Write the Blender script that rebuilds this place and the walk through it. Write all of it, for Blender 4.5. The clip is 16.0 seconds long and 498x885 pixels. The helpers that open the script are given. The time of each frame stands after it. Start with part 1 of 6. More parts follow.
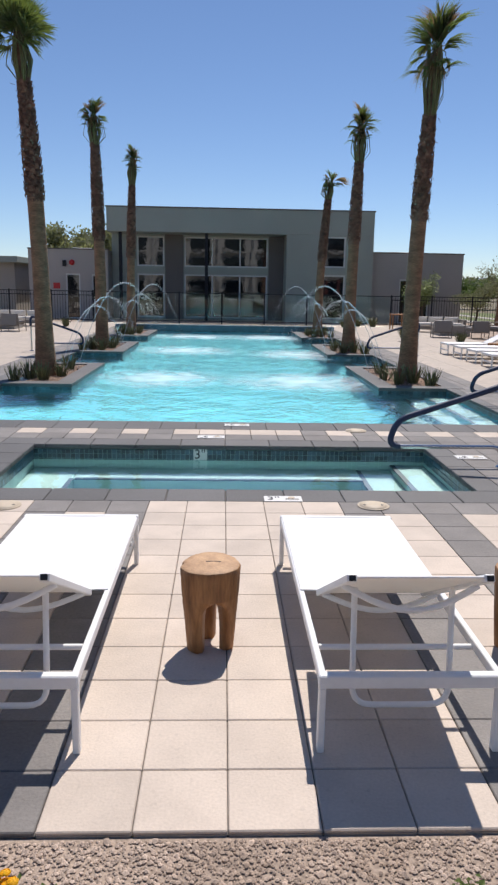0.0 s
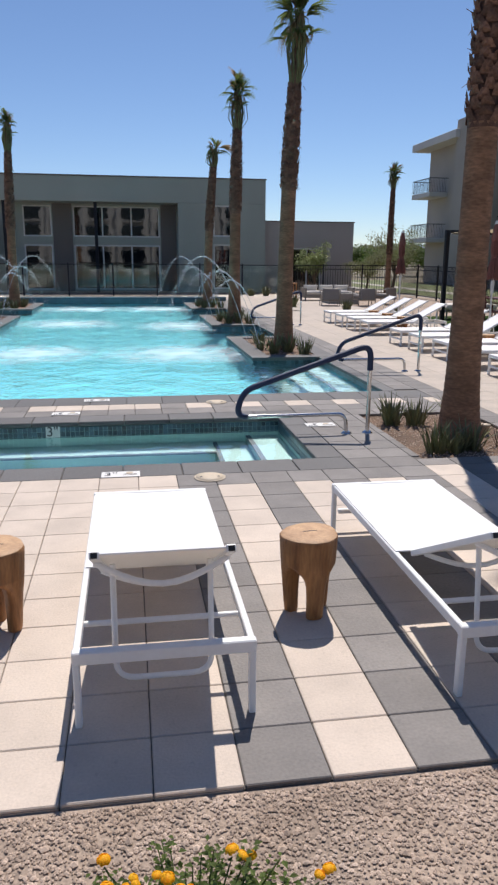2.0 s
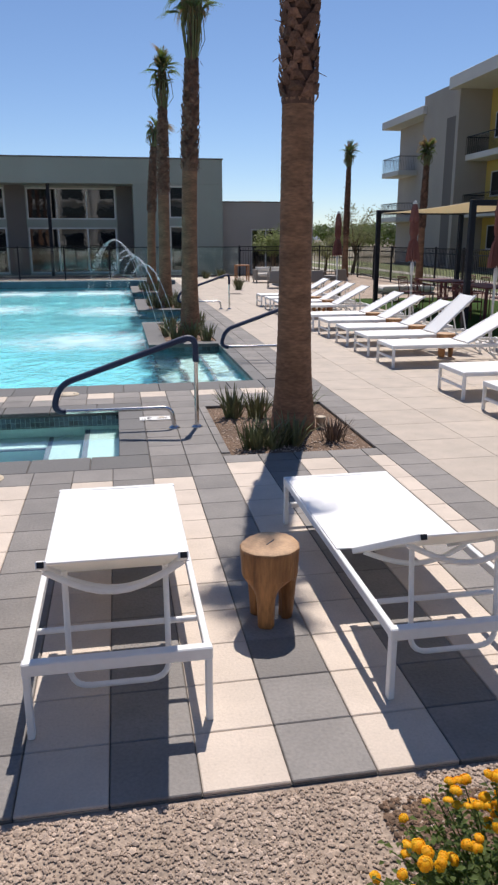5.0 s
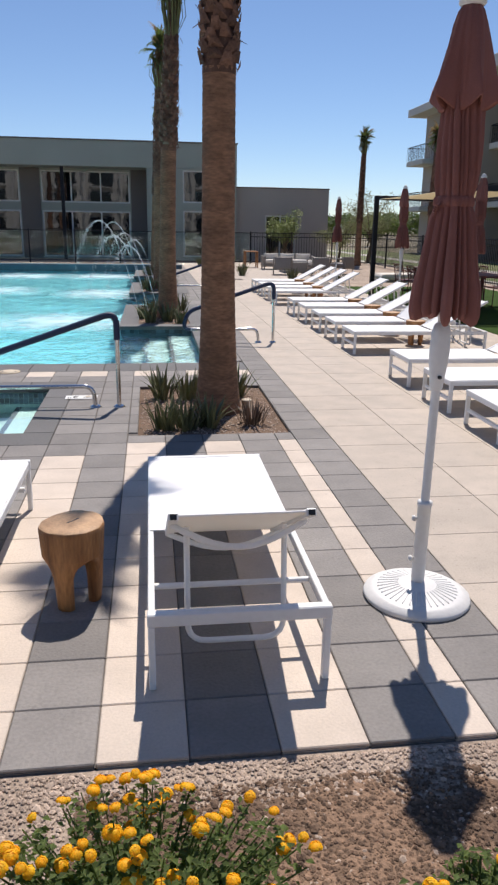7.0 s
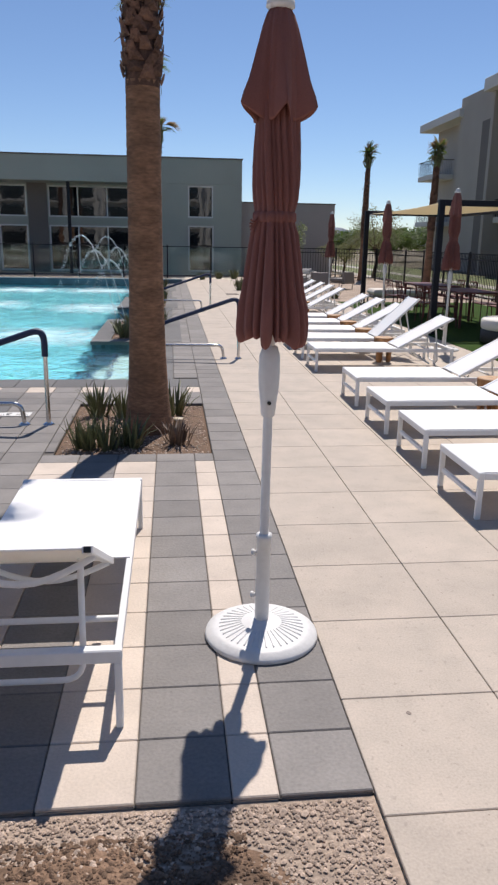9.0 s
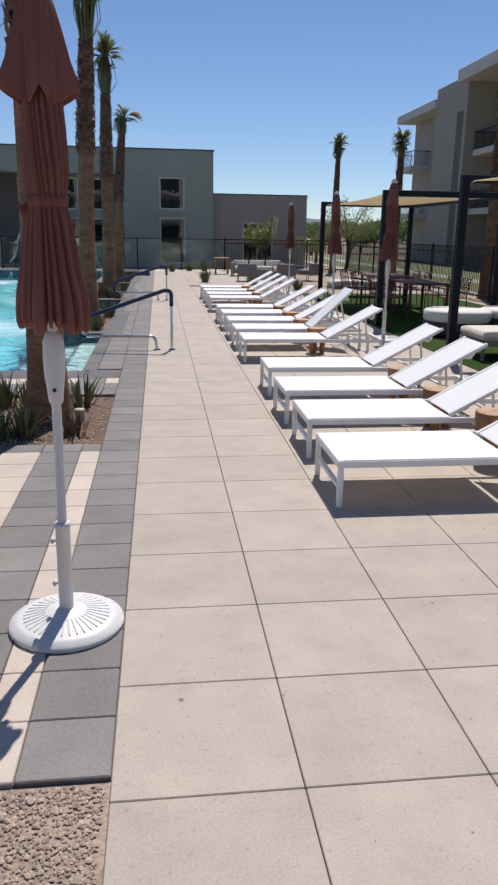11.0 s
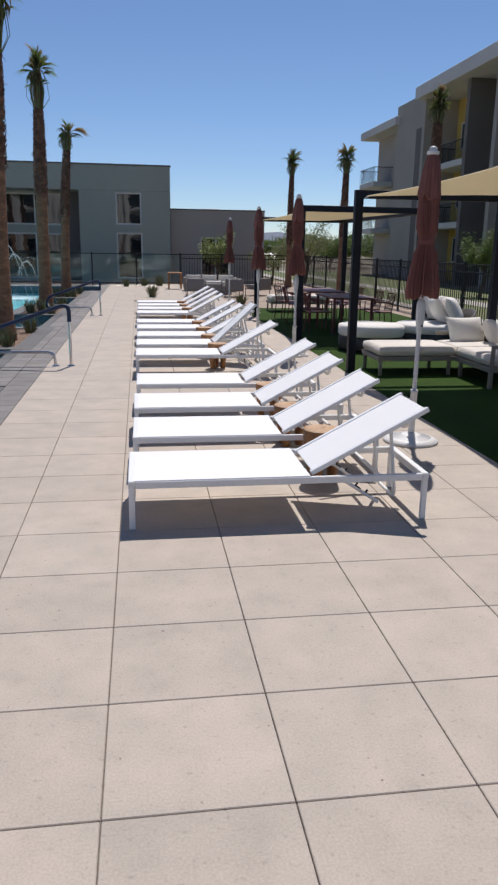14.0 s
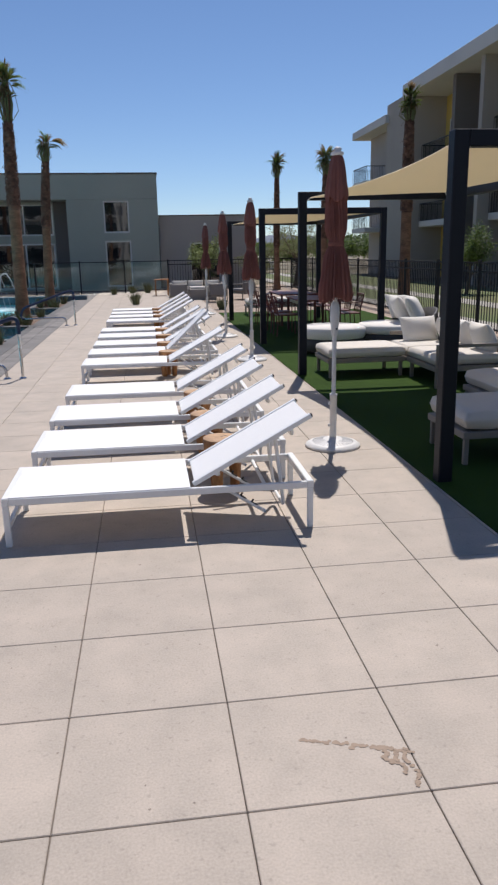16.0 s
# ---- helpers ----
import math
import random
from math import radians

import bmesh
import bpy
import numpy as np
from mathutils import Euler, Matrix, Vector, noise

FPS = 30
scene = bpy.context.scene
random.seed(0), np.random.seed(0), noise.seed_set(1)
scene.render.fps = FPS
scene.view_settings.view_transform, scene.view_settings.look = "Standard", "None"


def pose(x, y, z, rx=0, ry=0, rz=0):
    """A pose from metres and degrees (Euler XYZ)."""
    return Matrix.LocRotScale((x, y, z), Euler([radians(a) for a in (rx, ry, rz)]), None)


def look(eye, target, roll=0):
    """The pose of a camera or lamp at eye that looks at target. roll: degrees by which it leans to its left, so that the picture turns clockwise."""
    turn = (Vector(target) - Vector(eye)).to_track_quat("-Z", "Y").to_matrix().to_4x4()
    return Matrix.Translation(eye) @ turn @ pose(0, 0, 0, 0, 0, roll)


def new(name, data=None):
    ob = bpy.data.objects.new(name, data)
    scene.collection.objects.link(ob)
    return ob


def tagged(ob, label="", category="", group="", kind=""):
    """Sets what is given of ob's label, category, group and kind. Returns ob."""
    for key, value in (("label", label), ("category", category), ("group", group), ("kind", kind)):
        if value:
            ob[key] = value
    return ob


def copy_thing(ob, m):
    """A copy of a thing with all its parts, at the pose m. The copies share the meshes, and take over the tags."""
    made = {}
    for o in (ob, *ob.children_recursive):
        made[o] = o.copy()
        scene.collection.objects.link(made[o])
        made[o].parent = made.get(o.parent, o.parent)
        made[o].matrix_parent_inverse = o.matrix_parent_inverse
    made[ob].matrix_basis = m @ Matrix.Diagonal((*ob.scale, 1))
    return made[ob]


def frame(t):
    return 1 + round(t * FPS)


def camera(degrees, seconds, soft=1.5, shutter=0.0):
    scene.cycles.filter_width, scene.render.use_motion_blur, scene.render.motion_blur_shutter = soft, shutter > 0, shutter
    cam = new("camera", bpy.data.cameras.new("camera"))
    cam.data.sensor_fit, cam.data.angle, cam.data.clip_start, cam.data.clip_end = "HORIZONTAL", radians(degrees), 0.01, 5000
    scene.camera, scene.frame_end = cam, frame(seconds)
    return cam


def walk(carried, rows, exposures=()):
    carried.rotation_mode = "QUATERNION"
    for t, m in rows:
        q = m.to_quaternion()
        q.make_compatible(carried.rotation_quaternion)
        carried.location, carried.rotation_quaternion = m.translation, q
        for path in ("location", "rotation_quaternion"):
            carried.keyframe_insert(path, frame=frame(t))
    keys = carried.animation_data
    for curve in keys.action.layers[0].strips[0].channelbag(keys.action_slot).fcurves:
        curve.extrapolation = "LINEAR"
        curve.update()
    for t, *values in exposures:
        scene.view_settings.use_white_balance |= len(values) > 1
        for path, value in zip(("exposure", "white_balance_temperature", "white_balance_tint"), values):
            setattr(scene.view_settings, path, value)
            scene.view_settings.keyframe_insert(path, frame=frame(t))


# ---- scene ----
cam = camera(37.7, 16.0, soft=2.4)
PATH = [
    (0, (-0.03, -2.009, 1.687), (0.043, -0.054, 1.273), 1.0),
    (0.5, (0.032, -2.017, 1.725), (0.134, -0.064, 1.31), 1.6),
    (1, (0.227, -2.029, 1.743), (0.388, -0.081, 1.322), 1.7),
    (1.5, (0.432, -2.044, 1.736), (0.671, -0.107, 1.299), 0.9),
    (2, (0.582, -2.067, 1.717), (0.894, -0.154, 1.228), 0.4),
    (2.5, (0.739, -2.055, 1.736), (1.063, -0.151, 1.217), 0.7),
    (3, (1.011, -1.949, 1.729), (1.343, -0.041, 1.231), 0.3),
    (3.5, (1.285, -1.928, 1.727), (1.62, -0.018, 1.235), -0.3),
    (4, (1.664, -2.021, 1.775), (2.003, -0.114, 1.276), -0.3),
    (6.3, (2.953, -1.949, 1.729), (3.244, -0.055, 1.157), 0.9),
    (6.5, (3.094, -1.924, 1.646), (3.371, -0.024, 1.085), 1.0),
    (7, (3.259, -2.003, 1.666), (3.518, -0.102, 1.1), 0.9),
    (7.5, (3.413, -1.96, 1.642), (3.652, -0.059, 1.068), 0.9),
    (8, (3.638, -1.872, 1.64), (3.855, 0.033, 1.072), 0.9),
    (8.5, (3.86, -1.891, 1.655), (4.07, 0.02, 1.105), 1.0),
    (9, (4.094, -1.904, 1.686), (4.302, 0.013, 1.155), 1.0),
    (9.5, (4.264, -1.901, 1.683), (4.485, 0.014, 1.152), 1.1),
    (10, (4.53, -1.944, 1.663), (4.769, -0.034, 1.12), 1.3),
    (10.2, (4.607, -1.974, 1.664), (4.856, -0.067, 1.115), 1.3),
    (12.3, (5.424, -1.986, 1.679), (5.638, -0.073, 1.138), 0.2),
    (12.5, (5.506, -1.958, 1.676), (5.725, -0.043, 1.14), 0.1),
    (13, (5.706, -1.925, 1.691), (5.939, -0.009, 1.168), 0.3),
    (13.5, (5.914, -1.956, 1.688), (6.175, -0.042, 1.17), 0.7),
    (14, (6.098, -2.011, 1.692), (6.385, -0.099, 1.18), 0.9),
    (14.5, (6.323, -2.01, 1.693), (6.626, -0.099, 1.184), 0.4),
    (15, (6.555, -1.991, 1.709), (6.861, -0.08, 1.207), -0.2),
    (15.5, (6.746, -2.025, 1.72), (7.039, -0.11, 1.221), -0.7),
    (16, (6.932, -2.044, 1.719), (7.189, -0.126, 1.215), -1.1),
]
SKY, SUN = 0.107, 5.1
EXPOSURES = [(t, e, k, 14.7 if t < 10 else 14.4) for t, e, k in ((0, -0.07, 6300), (4, -0.03, 6350), (7, 0.01, 6420), (9.5, -0.07, 6360), (12.5, -0.27, 6170), (16, -0.2, 6170))]

def glide(rows):
    return [(t, look(e, g, r)) for t, e, g, r in rows]


walk(cam, glide(PATH), exposures=EXPOSURES)

# ---- world and sun ----
SUN_EL, SUN_DIR = radians(60), Vector((0.296, 0.955, 0)).normalized()
world = bpy.data.worlds.new("world")
scene.world = world
world.use_nodes = True
wn = world.node_tree
sky = wn.nodes.new("ShaderNodeTexSky")
sky.sky_type = "NISHITA"
sky.sun_disc = False
sky.sun_elevation = SUN_EL
sky.sun_rotation = math.atan2(SUN_DIR.x, SUN_DIR.y)
sky.air_density, sky.dust_density, sky.ozone_density, sky.altitude = 1.0, 0.0, 4.5, 1500
bg = wn.nodes["Background"]
bg.inputs[1].default_value = SKY
wn.links.new(sky.outputs[0], bg.inputs[0])
sun = new("sun", bpy.data.lights.new("sun", "SUN"))
sun.data.energy, sun.data.angle, sun.data.color = SUN, radians(0.53), (1.0, 0.935, 0.83)
sun.matrix_world = look((0, 0, 30), Vector((0, 0, 30)) - (SUN_DIR * math.cos(SUN_EL) + Vector((0, 0, math.sin(SUN_EL)))))


# ---- materials ----
def material(name, color, rough=0.6, metal=0.0, big=0.12, small=0.08, big_scale=0.7, small_scale=40.0, bump=0.15, bump_scale=None,
             each=0.0, tint=None, spec=0.5, local=False, bump_dist=0.01, stretch=None, detail=4, pits=0.0, pit_scale=24.0):
    """Colour varied by a broad and a fine noise, with fine relief; each: lightness drawn per piece."""
    m = bpy.data.materials.new(name)
    m.use_nodes = True
    n, l = m.node_tree.nodes, m.node_tree.links
    p = n["Principled BSDF"]
    p.inputs["Roughness"].default_value, p.inputs["Metallic"].default_value = rough, metal
    p.inputs["Specular IOR Level"].default_value = spec
    if local:
        place = n.new("ShaderNodeTexCoord").outputs["Object"]
    else:
        place = n.new("ShaderNodeNewGeometry").outputs["Position"]

    if stretch:
        sc = n.new("ShaderNodeMapping")
        sc.inputs["Scale"].default_value = stretch
        l.new(place, sc.inputs[0])
        place = sc.outputs[0]

    def noise_at(scale, detail):
        t = n.new("ShaderNodeTexNoise")
        t.inputs["Scale"].default_value, t.inputs["Detail"].default_value = scale, detail
        l.new(place, t.inputs["Vector"])
        return t.outputs["Fac"]

    def mixed(fac, a, b):
        x = n.new("ShaderNodeMix")
        x.data_type = "RGBA"
        l.new(fac, x.inputs[0])
        for v, s in ((a, x.inputs[6]), (b, x.inputs[7])):
            if isinstance(v, tuple):
                s.default_value = (*v, 1)
            else:
                l.new(v, s)
        return x.outputs[2]

    def ramp(fac, lo, hi):
        r = n.new("ShaderNodeMapRange")
        r.inputs[1].default_value, r.inputs[2].default_value = 0.3, 0.7
        r.inputs[3].default_value, r.inputs[4].default_value = lo, hi
        l.new(fac, r.inputs[0])
        return r.outputs[0]

    other = tint or tuple(c * (1 - 2 * big) for c in color)
    lit = tuple(min(1, c * (1 + big * 0.3)) for c in color)
    broad, fine = noise_at(big_scale, detail), noise_at(small_scale, 3)
    col = mixed(ramp(broad, 0, 1), lit, other)
    k = n.new("ShaderNodeHueSaturation")
    l.new(col, k.inputs["Color"])
    val = ramp(fine, 1 - small, 1 + small)
    if pits:
        for s, lo, hi, d in ((pit_scale, 0.61, 0.70, pits), (pit_scale * 0.2, 0.50, 0.74, pits * 0.45)):
            spot = n.new("ShaderNodeMapRange")
            spot.inputs[1].default_value, spot.inputs[2].default_value = lo, hi
            spot.inputs[3].default_value, spot.inputs[4].default_value = 1.0, 1.0 - d
            l.new(noise_at(s, 7), spot.inputs[0])
            mul = n.new("ShaderNodeMath")
            mul.operation = "MULTIPLY"
            l.new(val, mul.inputs[0])
            l.new(spot.outputs[0], mul.inputs[1])
            val = mul.outputs[0]
    if each:
        info = n.new("ShaderNodeObjectInfo")
        geo = n.new("ShaderNodeNewGeometry")
        add = n.new("ShaderNodeMath")
        add.operation = "ADD"
        l.new(info.outputs["Random"], add.inputs[0])
        l.new(geo.outputs["Random Per Island"], add.inputs[1])
        fr = n.new("ShaderNodeMath")
        fr.operation = "FRACT"
        l.new(add.outputs[0], fr.inputs[0])
        rr = n.new("ShaderNodeMapRange")
        rr.inputs[3].default_value, rr.inputs[4].default_value = 1 - each, 1 + each
        l.new(fr.outputs[0], rr.inputs[0])
        mul = n.new("ShaderNodeMath")
        mul.operation = "MULTIPLY"
        l.new(rr.outputs[0], mul.inputs[0])
        l.new(val, mul.inputs[1])
        val = mul.outputs[0]
    l.new(val, k.inputs["Value"])
    l.new(k.outputs[0], p.inputs["Base Color"])
    if bump:
        b = n.new("ShaderNodeBump")
        b.inputs["Strength"].default_value, b.inputs["Distance"].default_value = bump, bump_dist
        l.new(noise_at(bump_scale or small_scale, 5), b.inputs["Height"])
        l.new(b.outputs[0], p.inputs["Normal"])
    return m


def glass(name, color, rough=0.0, ior=1.45):
    m = bpy.data.materials.new(name)
    m.use_nodes = True
    p = m.node_tree.nodes["Principled BSDF"]
    p.inputs["Base Color"].default_value = (*color, 1)
    p.inputs["Roughness"].default_value, p.inputs["IOR"].default_value = rough, ior
    p.inputs["Transmission Weight"].default_value = 1
    return m


def water_material(name, scale, strength, foam=()):
    """Clear rippled water, with broken white foam round the given places."""
    m = glass(name, (0.93, 0.99, 1.0), 0.0, 1.33)
    n, l = m.node_tree.nodes, m.node_tree.links
    p = n["Principled BSDF"]
    geo = n.new("ShaderNodeNewGeometry")
    mp = n.new("ShaderNodeMapping")
    mp.inputs["Scale"].default_value = (1, 0.8, 1)
    l.new(geo.outputs["Position"], mp.inputs[0])
    last = None
    for s, k in ((scale, 1.0), (scale * 3.1, 0.45), (scale * 0.35, 0.8)):
        t = n.new("ShaderNodeTexNoise")
        t.inputs["Scale"].default_value, t.inputs["Detail"].default_value = s, 2
        t.inputs["Distortion"].default_value = 0.6
        l.new(mp.outputs[0], t.inputs["Vector"])
        b = n.new("ShaderNodeBump")
        b.inputs["Strength"].default_value, b.inputs["Distance"].default_value = strength * k, 0.08
        l.new(t.outputs["Fac"], b.inputs["Height"])
        if last:
            l.new(last, b.inputs["Normal"])
        last = b.outputs[0]
    l.new(last, p.inputs["Normal"])
    if foam:
        low = None
        for x, y, r in foam:
            d = n.new("ShaderNodeVectorMath")
            d.operation = "DISTANCE"
            d.inputs[1].default_value = (x, y, WATER)
            l.new(geo.outputs["Position"], d.inputs[0])
            s = n.new("ShaderNodeMapRange")
            s.inputs[1].default_value, s.inputs[2].default_value = 0.0, r
            s.inputs[3].default_value, s.inputs[4].default_value = 0.8, 0.0
            l.new(d.outputs["Value"], s.inputs[0])
            if low is None:
                low = s.outputs[0]
            else:
                mx = n.new("ShaderNodeMath")
                mx.operation = "MAXIMUM"
                l.new(low, mx.inputs[0])
                l.new(s.outputs[0], mx.inputs[1])
                low = mx.outputs[0]
        t = n.new("ShaderNodeTexNoise")
        t.inputs["Scale"].default_value, t.inputs["Detail"].default_value = 2.2, 6
        l.new(geo.outputs["Position"], t.inputs["Vector"])
        sub = n.new("ShaderNodeMath")
        sub.operation = "SUBTRACT"
        l.new(low, sub.inputs[0])
        l.new(t.outputs["Fac"], sub.inputs[1])
        cut = n.new("ShaderNodeMapRange")
        cut.inputs[1].default_value, cut.inputs[2].default_value = -0.42, 0.4
        cut.inputs[3].default_value, cut.inputs[4].default_value = 0.0, 0.68
        l.new(sub.outputs[0], cut.inputs[0])
        inside = n.new("ShaderNodeMath")
        inside.operation = "MULTIPLY"
        gt = n.new("ShaderNodeMath")
        gt.operation = "GREATER_THAN"
        gt.inputs[1].default_value = 0.01
        l.new(low, gt.inputs[0])
        l.new(gt.outputs[0], inside.inputs[0])
        l.new(cut.outputs[0], inside.inputs[1])
        froth = n.new("ShaderNodeBsdfDiffuse")
        froth.inputs[0].default_value = (0.72, 0.86, 0.9, 1)
        mix = n.new("ShaderNodeMixShader")
        l.new(inside.outputs[0], mix.inputs[0])
        l.new(p.outputs[0], mix.inputs[1])
        l.new(froth.outputs[0], mix.inputs[2])
        l.new(mix.outputs[0], n["Material Output"].inputs[0])
    return m


WATER, SPA_WATER = -0.10, -0.16
M = {
    "paver_light": material("paver_light", (0.60, 0.51, 0.425), 0.75, big=0.08, small=0.06, each=0.06, big_scale=3, detail=9, pits=0.1, pit_scale=34, small_scale=90, bump=0.2),
    "paver_dark": material("paver_dark", (0.168, 0.155, 0.145), 0.72, big=0.16, small=0.1, each=0.16, big_scale=4, detail=9, tint=(0.222, 0.205, 0.19), pits=0.12, pit_scale=30, small_scale=70, bump=0.3),
    "slab": material("slab", (0.474, 0.402, 0.333), 0.74, big=0.06, small=0.09, each=0.04, big_scale=3.4, small_scale=110, bump=0.12, tint=(0.402, 0.347, 0.289), detail=10, pits=0.17, pit_scale=38),
    "joint": material("joint", (0.2, 0.17, 0.145), 0.95, big=0.15),
    "joint_dark": material("joint_dark", (0.15, 0.135, 0.12), 0.95, big=0.15),
    "coping": material("coping", (0.122, 0.118, 0.115), 0.65, big=0.14, small=0.12, each=0.14, small_scale=50, bump=0.3),
    "gravel_bed": material("gravel_bed", (0.41, 0.32, 0.25), 0.95, big=0.18, small=0.3, big_scale=1.3, small_scale=75, bump=0.5, bump_dist=0.006),
    "pebble": material("pebble", (0.50, 0.395, 0.318), 0.9, big=0.18, small=0.12, each=0.26, tint=(0.37, 0.28, 0.213), big_scale=3, small_scale=60, bump=0.3),
    "earth": material("earth", (0.205, 0.13, 0.084), 0.95, each=0.4, big=0.2, small=0.25, big_scale=2, small_scale=60, bump=0.9),
    "land": material("land", (0.22, 0.185, 0.12), 0.95, big=0.2, small=0.2, big_scale=0.05, small_scale=2, bump=0.3),
    "lawn": material("lawn", (0.085, 0.125, 0.032), 0.9, big=0.25, small=0.3, big_scale=0.3, small_scale=30, bump=0.6, tint=(0.14, 0.14, 0.055)),
    "turf": material("turf", (0.032, 0.068, 0.008), 0.95, spec=0.15, big=0.12, small=0.35, big_scale=1, small_scale=120, bump=0.8),
    "walk": material("walk", (0.37, 0.345, 0.31), 0.85, big=0.1, small=0.08),
    "white_paint": material("white_paint", (0.84, 0.84, 0.83), 0.4, big=0.03, small=0.02, bump=0.03, local=True),
    "sling": material("sling", (0.95, 0.95, 0.95), 0.7, big=0.02, small=0.04, small_scale=400, bump=0.2, local=True),
    "black_plastic": material("black_plastic", (0.02, 0.02, 0.022), 0.5, big=0.1, small=0.05, local=True),
    "stool_wood": material("stool_wood", (0.42, 0.20, 0.07), 0.55, big=0.22, small=0.22, big_scale=16, small_scale=80, bump=0.4, each=0.12, local=True, tint=(0.23, 0.095, 0.03), stretch=(1, 1, 0.16)),
    "stool_top": material("stool_top", (0.52, 0.33, 0.18), 0.65, big=0.2, small=0.12, big_scale=14, small_scale=90, bump=0.2, local=True, tint=(0.36, 0.21, 0.11)),
    "canopy": material("canopy", (0.225, 0.088, 0.072), 0.9, big=0.1, small=0.07, big_scale=3, small_scale=200, bump=0.15, local=True),
    "umbrella_white": material("umbrella_white", (0.72, 0.71, 0.69), 0.5, big=0.05, small=0.03, local=True),
    "steel": material("steel", (0.62, 0.62, 0.62), 0.16, 1.0, big=0.03, small=0.02, bump=0.0, local=True),
    "blue_sleeve": material("blue_sleeve", (0.012, 0.026, 0.075), 0.55, big=0.12, small=0.1, small_scale=120, bump=0.25, local=True),
    "trunk": material("trunk", (0.268, 0.143, 0.08), 0.9, big=0.22, small=0.3, big_scale=3, small_scale=17, bump=0.8, bump_dist=0.014, local=True, stretch=(1, 1, 3.2)),
    "boots": material("boots", (0.165, 0.088, 0.058), 0.9, big=0.25, small=0.25, big_scale=7, small_scale=40, bump=0.6, each=0.35, local=True),
    "frond": material("frond", (0.13, 0.145, 0.072), 0.55, big=0.2, small=0.2, big_scale=4, small_scale=30, each=0.3, bump=0.1, local=True),
    "petiole": material("petiole", (0.17, 0.175, 0.06), 0.6, big=0.2, small=0.15, big_scale=4, small_scale=30, each=0.2, local=True),
    "dry_frond": material("dry_frond", (0.26, 0.20, 0.125), 0.8, big=0.25, small=0.2, big_scale=4, small_scale=30, each=0.3, local=True),
    "aloe": material("aloe", (0.15, 0.175, 0.08), 0.5, big=0.25, small=0.15, big_scale=6, small_scale=30, each=0.3, local=True, tint=(0.15, 0.135, 0.06)),
    "aloe_dry": material("aloe_dry", (0.17, 0.115, 0.08), 0.6, big=0.25, small=0.15, big_scale=6, small_scale=30, each=0.3, local=True),
    "bright_leaf": material("bright_leaf", (0.25, 0.30, 0.075), 0.6, big=0.2, small=0.2, each=0.35, local=True),
    "leaf": material("leaf", (0.125, 0.17, 0.05), 0.55, big=0.2, small=0.2, each=0.35, local=True),
    "petal": material("petal", (1.0, 0.68, 0.014), 0.6, big=0.08, small=0.06, each=0.12, local=True, tint=(1.0, 0.58, 0.012), big_scale=22),
    "bush": material("bush", (0.20, 0.21, 0.105), 0.7, big=0.2, small=0.2, each=0.4, local=True),
    "bark": material("bark", (0.16, 0.12, 0.08), 0.9, big=0.2, small=0.2, local=True),
    "stucco_green": material("stucco_green", (0.355, 0.385, 0.335), 0.9, big=0.05, small=0.05, big_scale=0.4, small_scale=90, bump=0.3),
    "stucco_grey": material("stucco_grey", (0.43, 0.392, 0.355), 0.9, big=0.05, small=0.05, big_scale=0.4, small_scale=90, bump=0.3),
    "stucco_flats": material("stucco_flats", (0.40, 0.36, 0.315), 0.9, big=0.05, small=0.05, big_scale=0.4, small_scale=90, bump=0.3),
    "stucco_dark": material("stucco_dark", (0.17, 0.15, 0.135), 0.9, big=0.06, small=0.05, big_scale=0.4, small_scale=90, bump=0.3),
    "stucco_white": material("stucco_white", (0.62, 0.60, 0.57), 0.9, big=0.05, small=0.04, big_scale=0.4, small_scale=90, bump=0.3),
    "stucco_yellow": material("stucco_yellow", (0.62, 0.45, 0.12), 0.9, big=0.05, small=0.05, big_scale=0.4, small_scale=90, bump=0.3),
    "stucco_rear": material("stucco_rear", (0.62, 0.62, 0.60), 0.9, big=0.04, small=0.04, big_scale=0.4, small_scale=90, bump=0.2),
    "window_frame": material("window_frame", (0.66, 0.66, 0.63), 0.5, big=0.03, small=0.03),
    "black_metal": material("black_metal", (0.008, 0.008, 0.010), 0.6, big=0.1, small=0.08, bump=0.05),
    "navy_metal": material("navy_metal", (0.006, 0.008, 0.015), 0.5, spec=0.3, big=0.1, small=0.08, bump=0.05),
    "sail": material("sail", (0.62, 0.53, 0.39), 0.9, big=0.05, small=0.05, small_scale=150, bump=0.15),
    "cushion": material("cushion", (0.70, 0.65, 0.58), 0.9, big=0.06, small=0.06, small_scale=250, bump=0.25, local=True),
    "pillow": material("pillow", (0.80, 0.76, 0.70), 0.9, big=0.06, small=0.06, small_scale=250, bump=0.25, local=True),
    "taupe_frame": material("taupe_frame", (0.25, 0.22, 0.19), 0.5, big=0.06, small=0.05, local=True),
    "wicker": material("wicker", (0.05, 0.045, 0.042), 0.6, big=0.2, small=0.3, small_scale=80, bump=0.5, local=True),
    "red_metal": material("red_metal", (0.12, 0.028, 0.026), 0.5, big=0.08, small=0.05, local=True),
    "concrete": material("concrete", (0.34, 0.32, 0.29), 0.85, big=0.1, small=0.1, small_scale=40, bump=0.2, local=True),
    # aqua stands in for the tint deep water gives pale plaster
    "plaster": material("plaster", (0.13, 0.53, 0.62), 0.7, big=0.06, small=0.05, big_scale=0.5, small_scale=20, bump=0.05),
    "spa_plaster": material("spa_plaster", (0.34, 0.54, 0.53), 0.6, big=0.06, small=0.05, big_scale=1.5, small_scale=30, bump=0.05),
    "step_edge": material("step_edge", (0.05, 0.09, 0.12), 0.4, big=0.1, small=0.1),
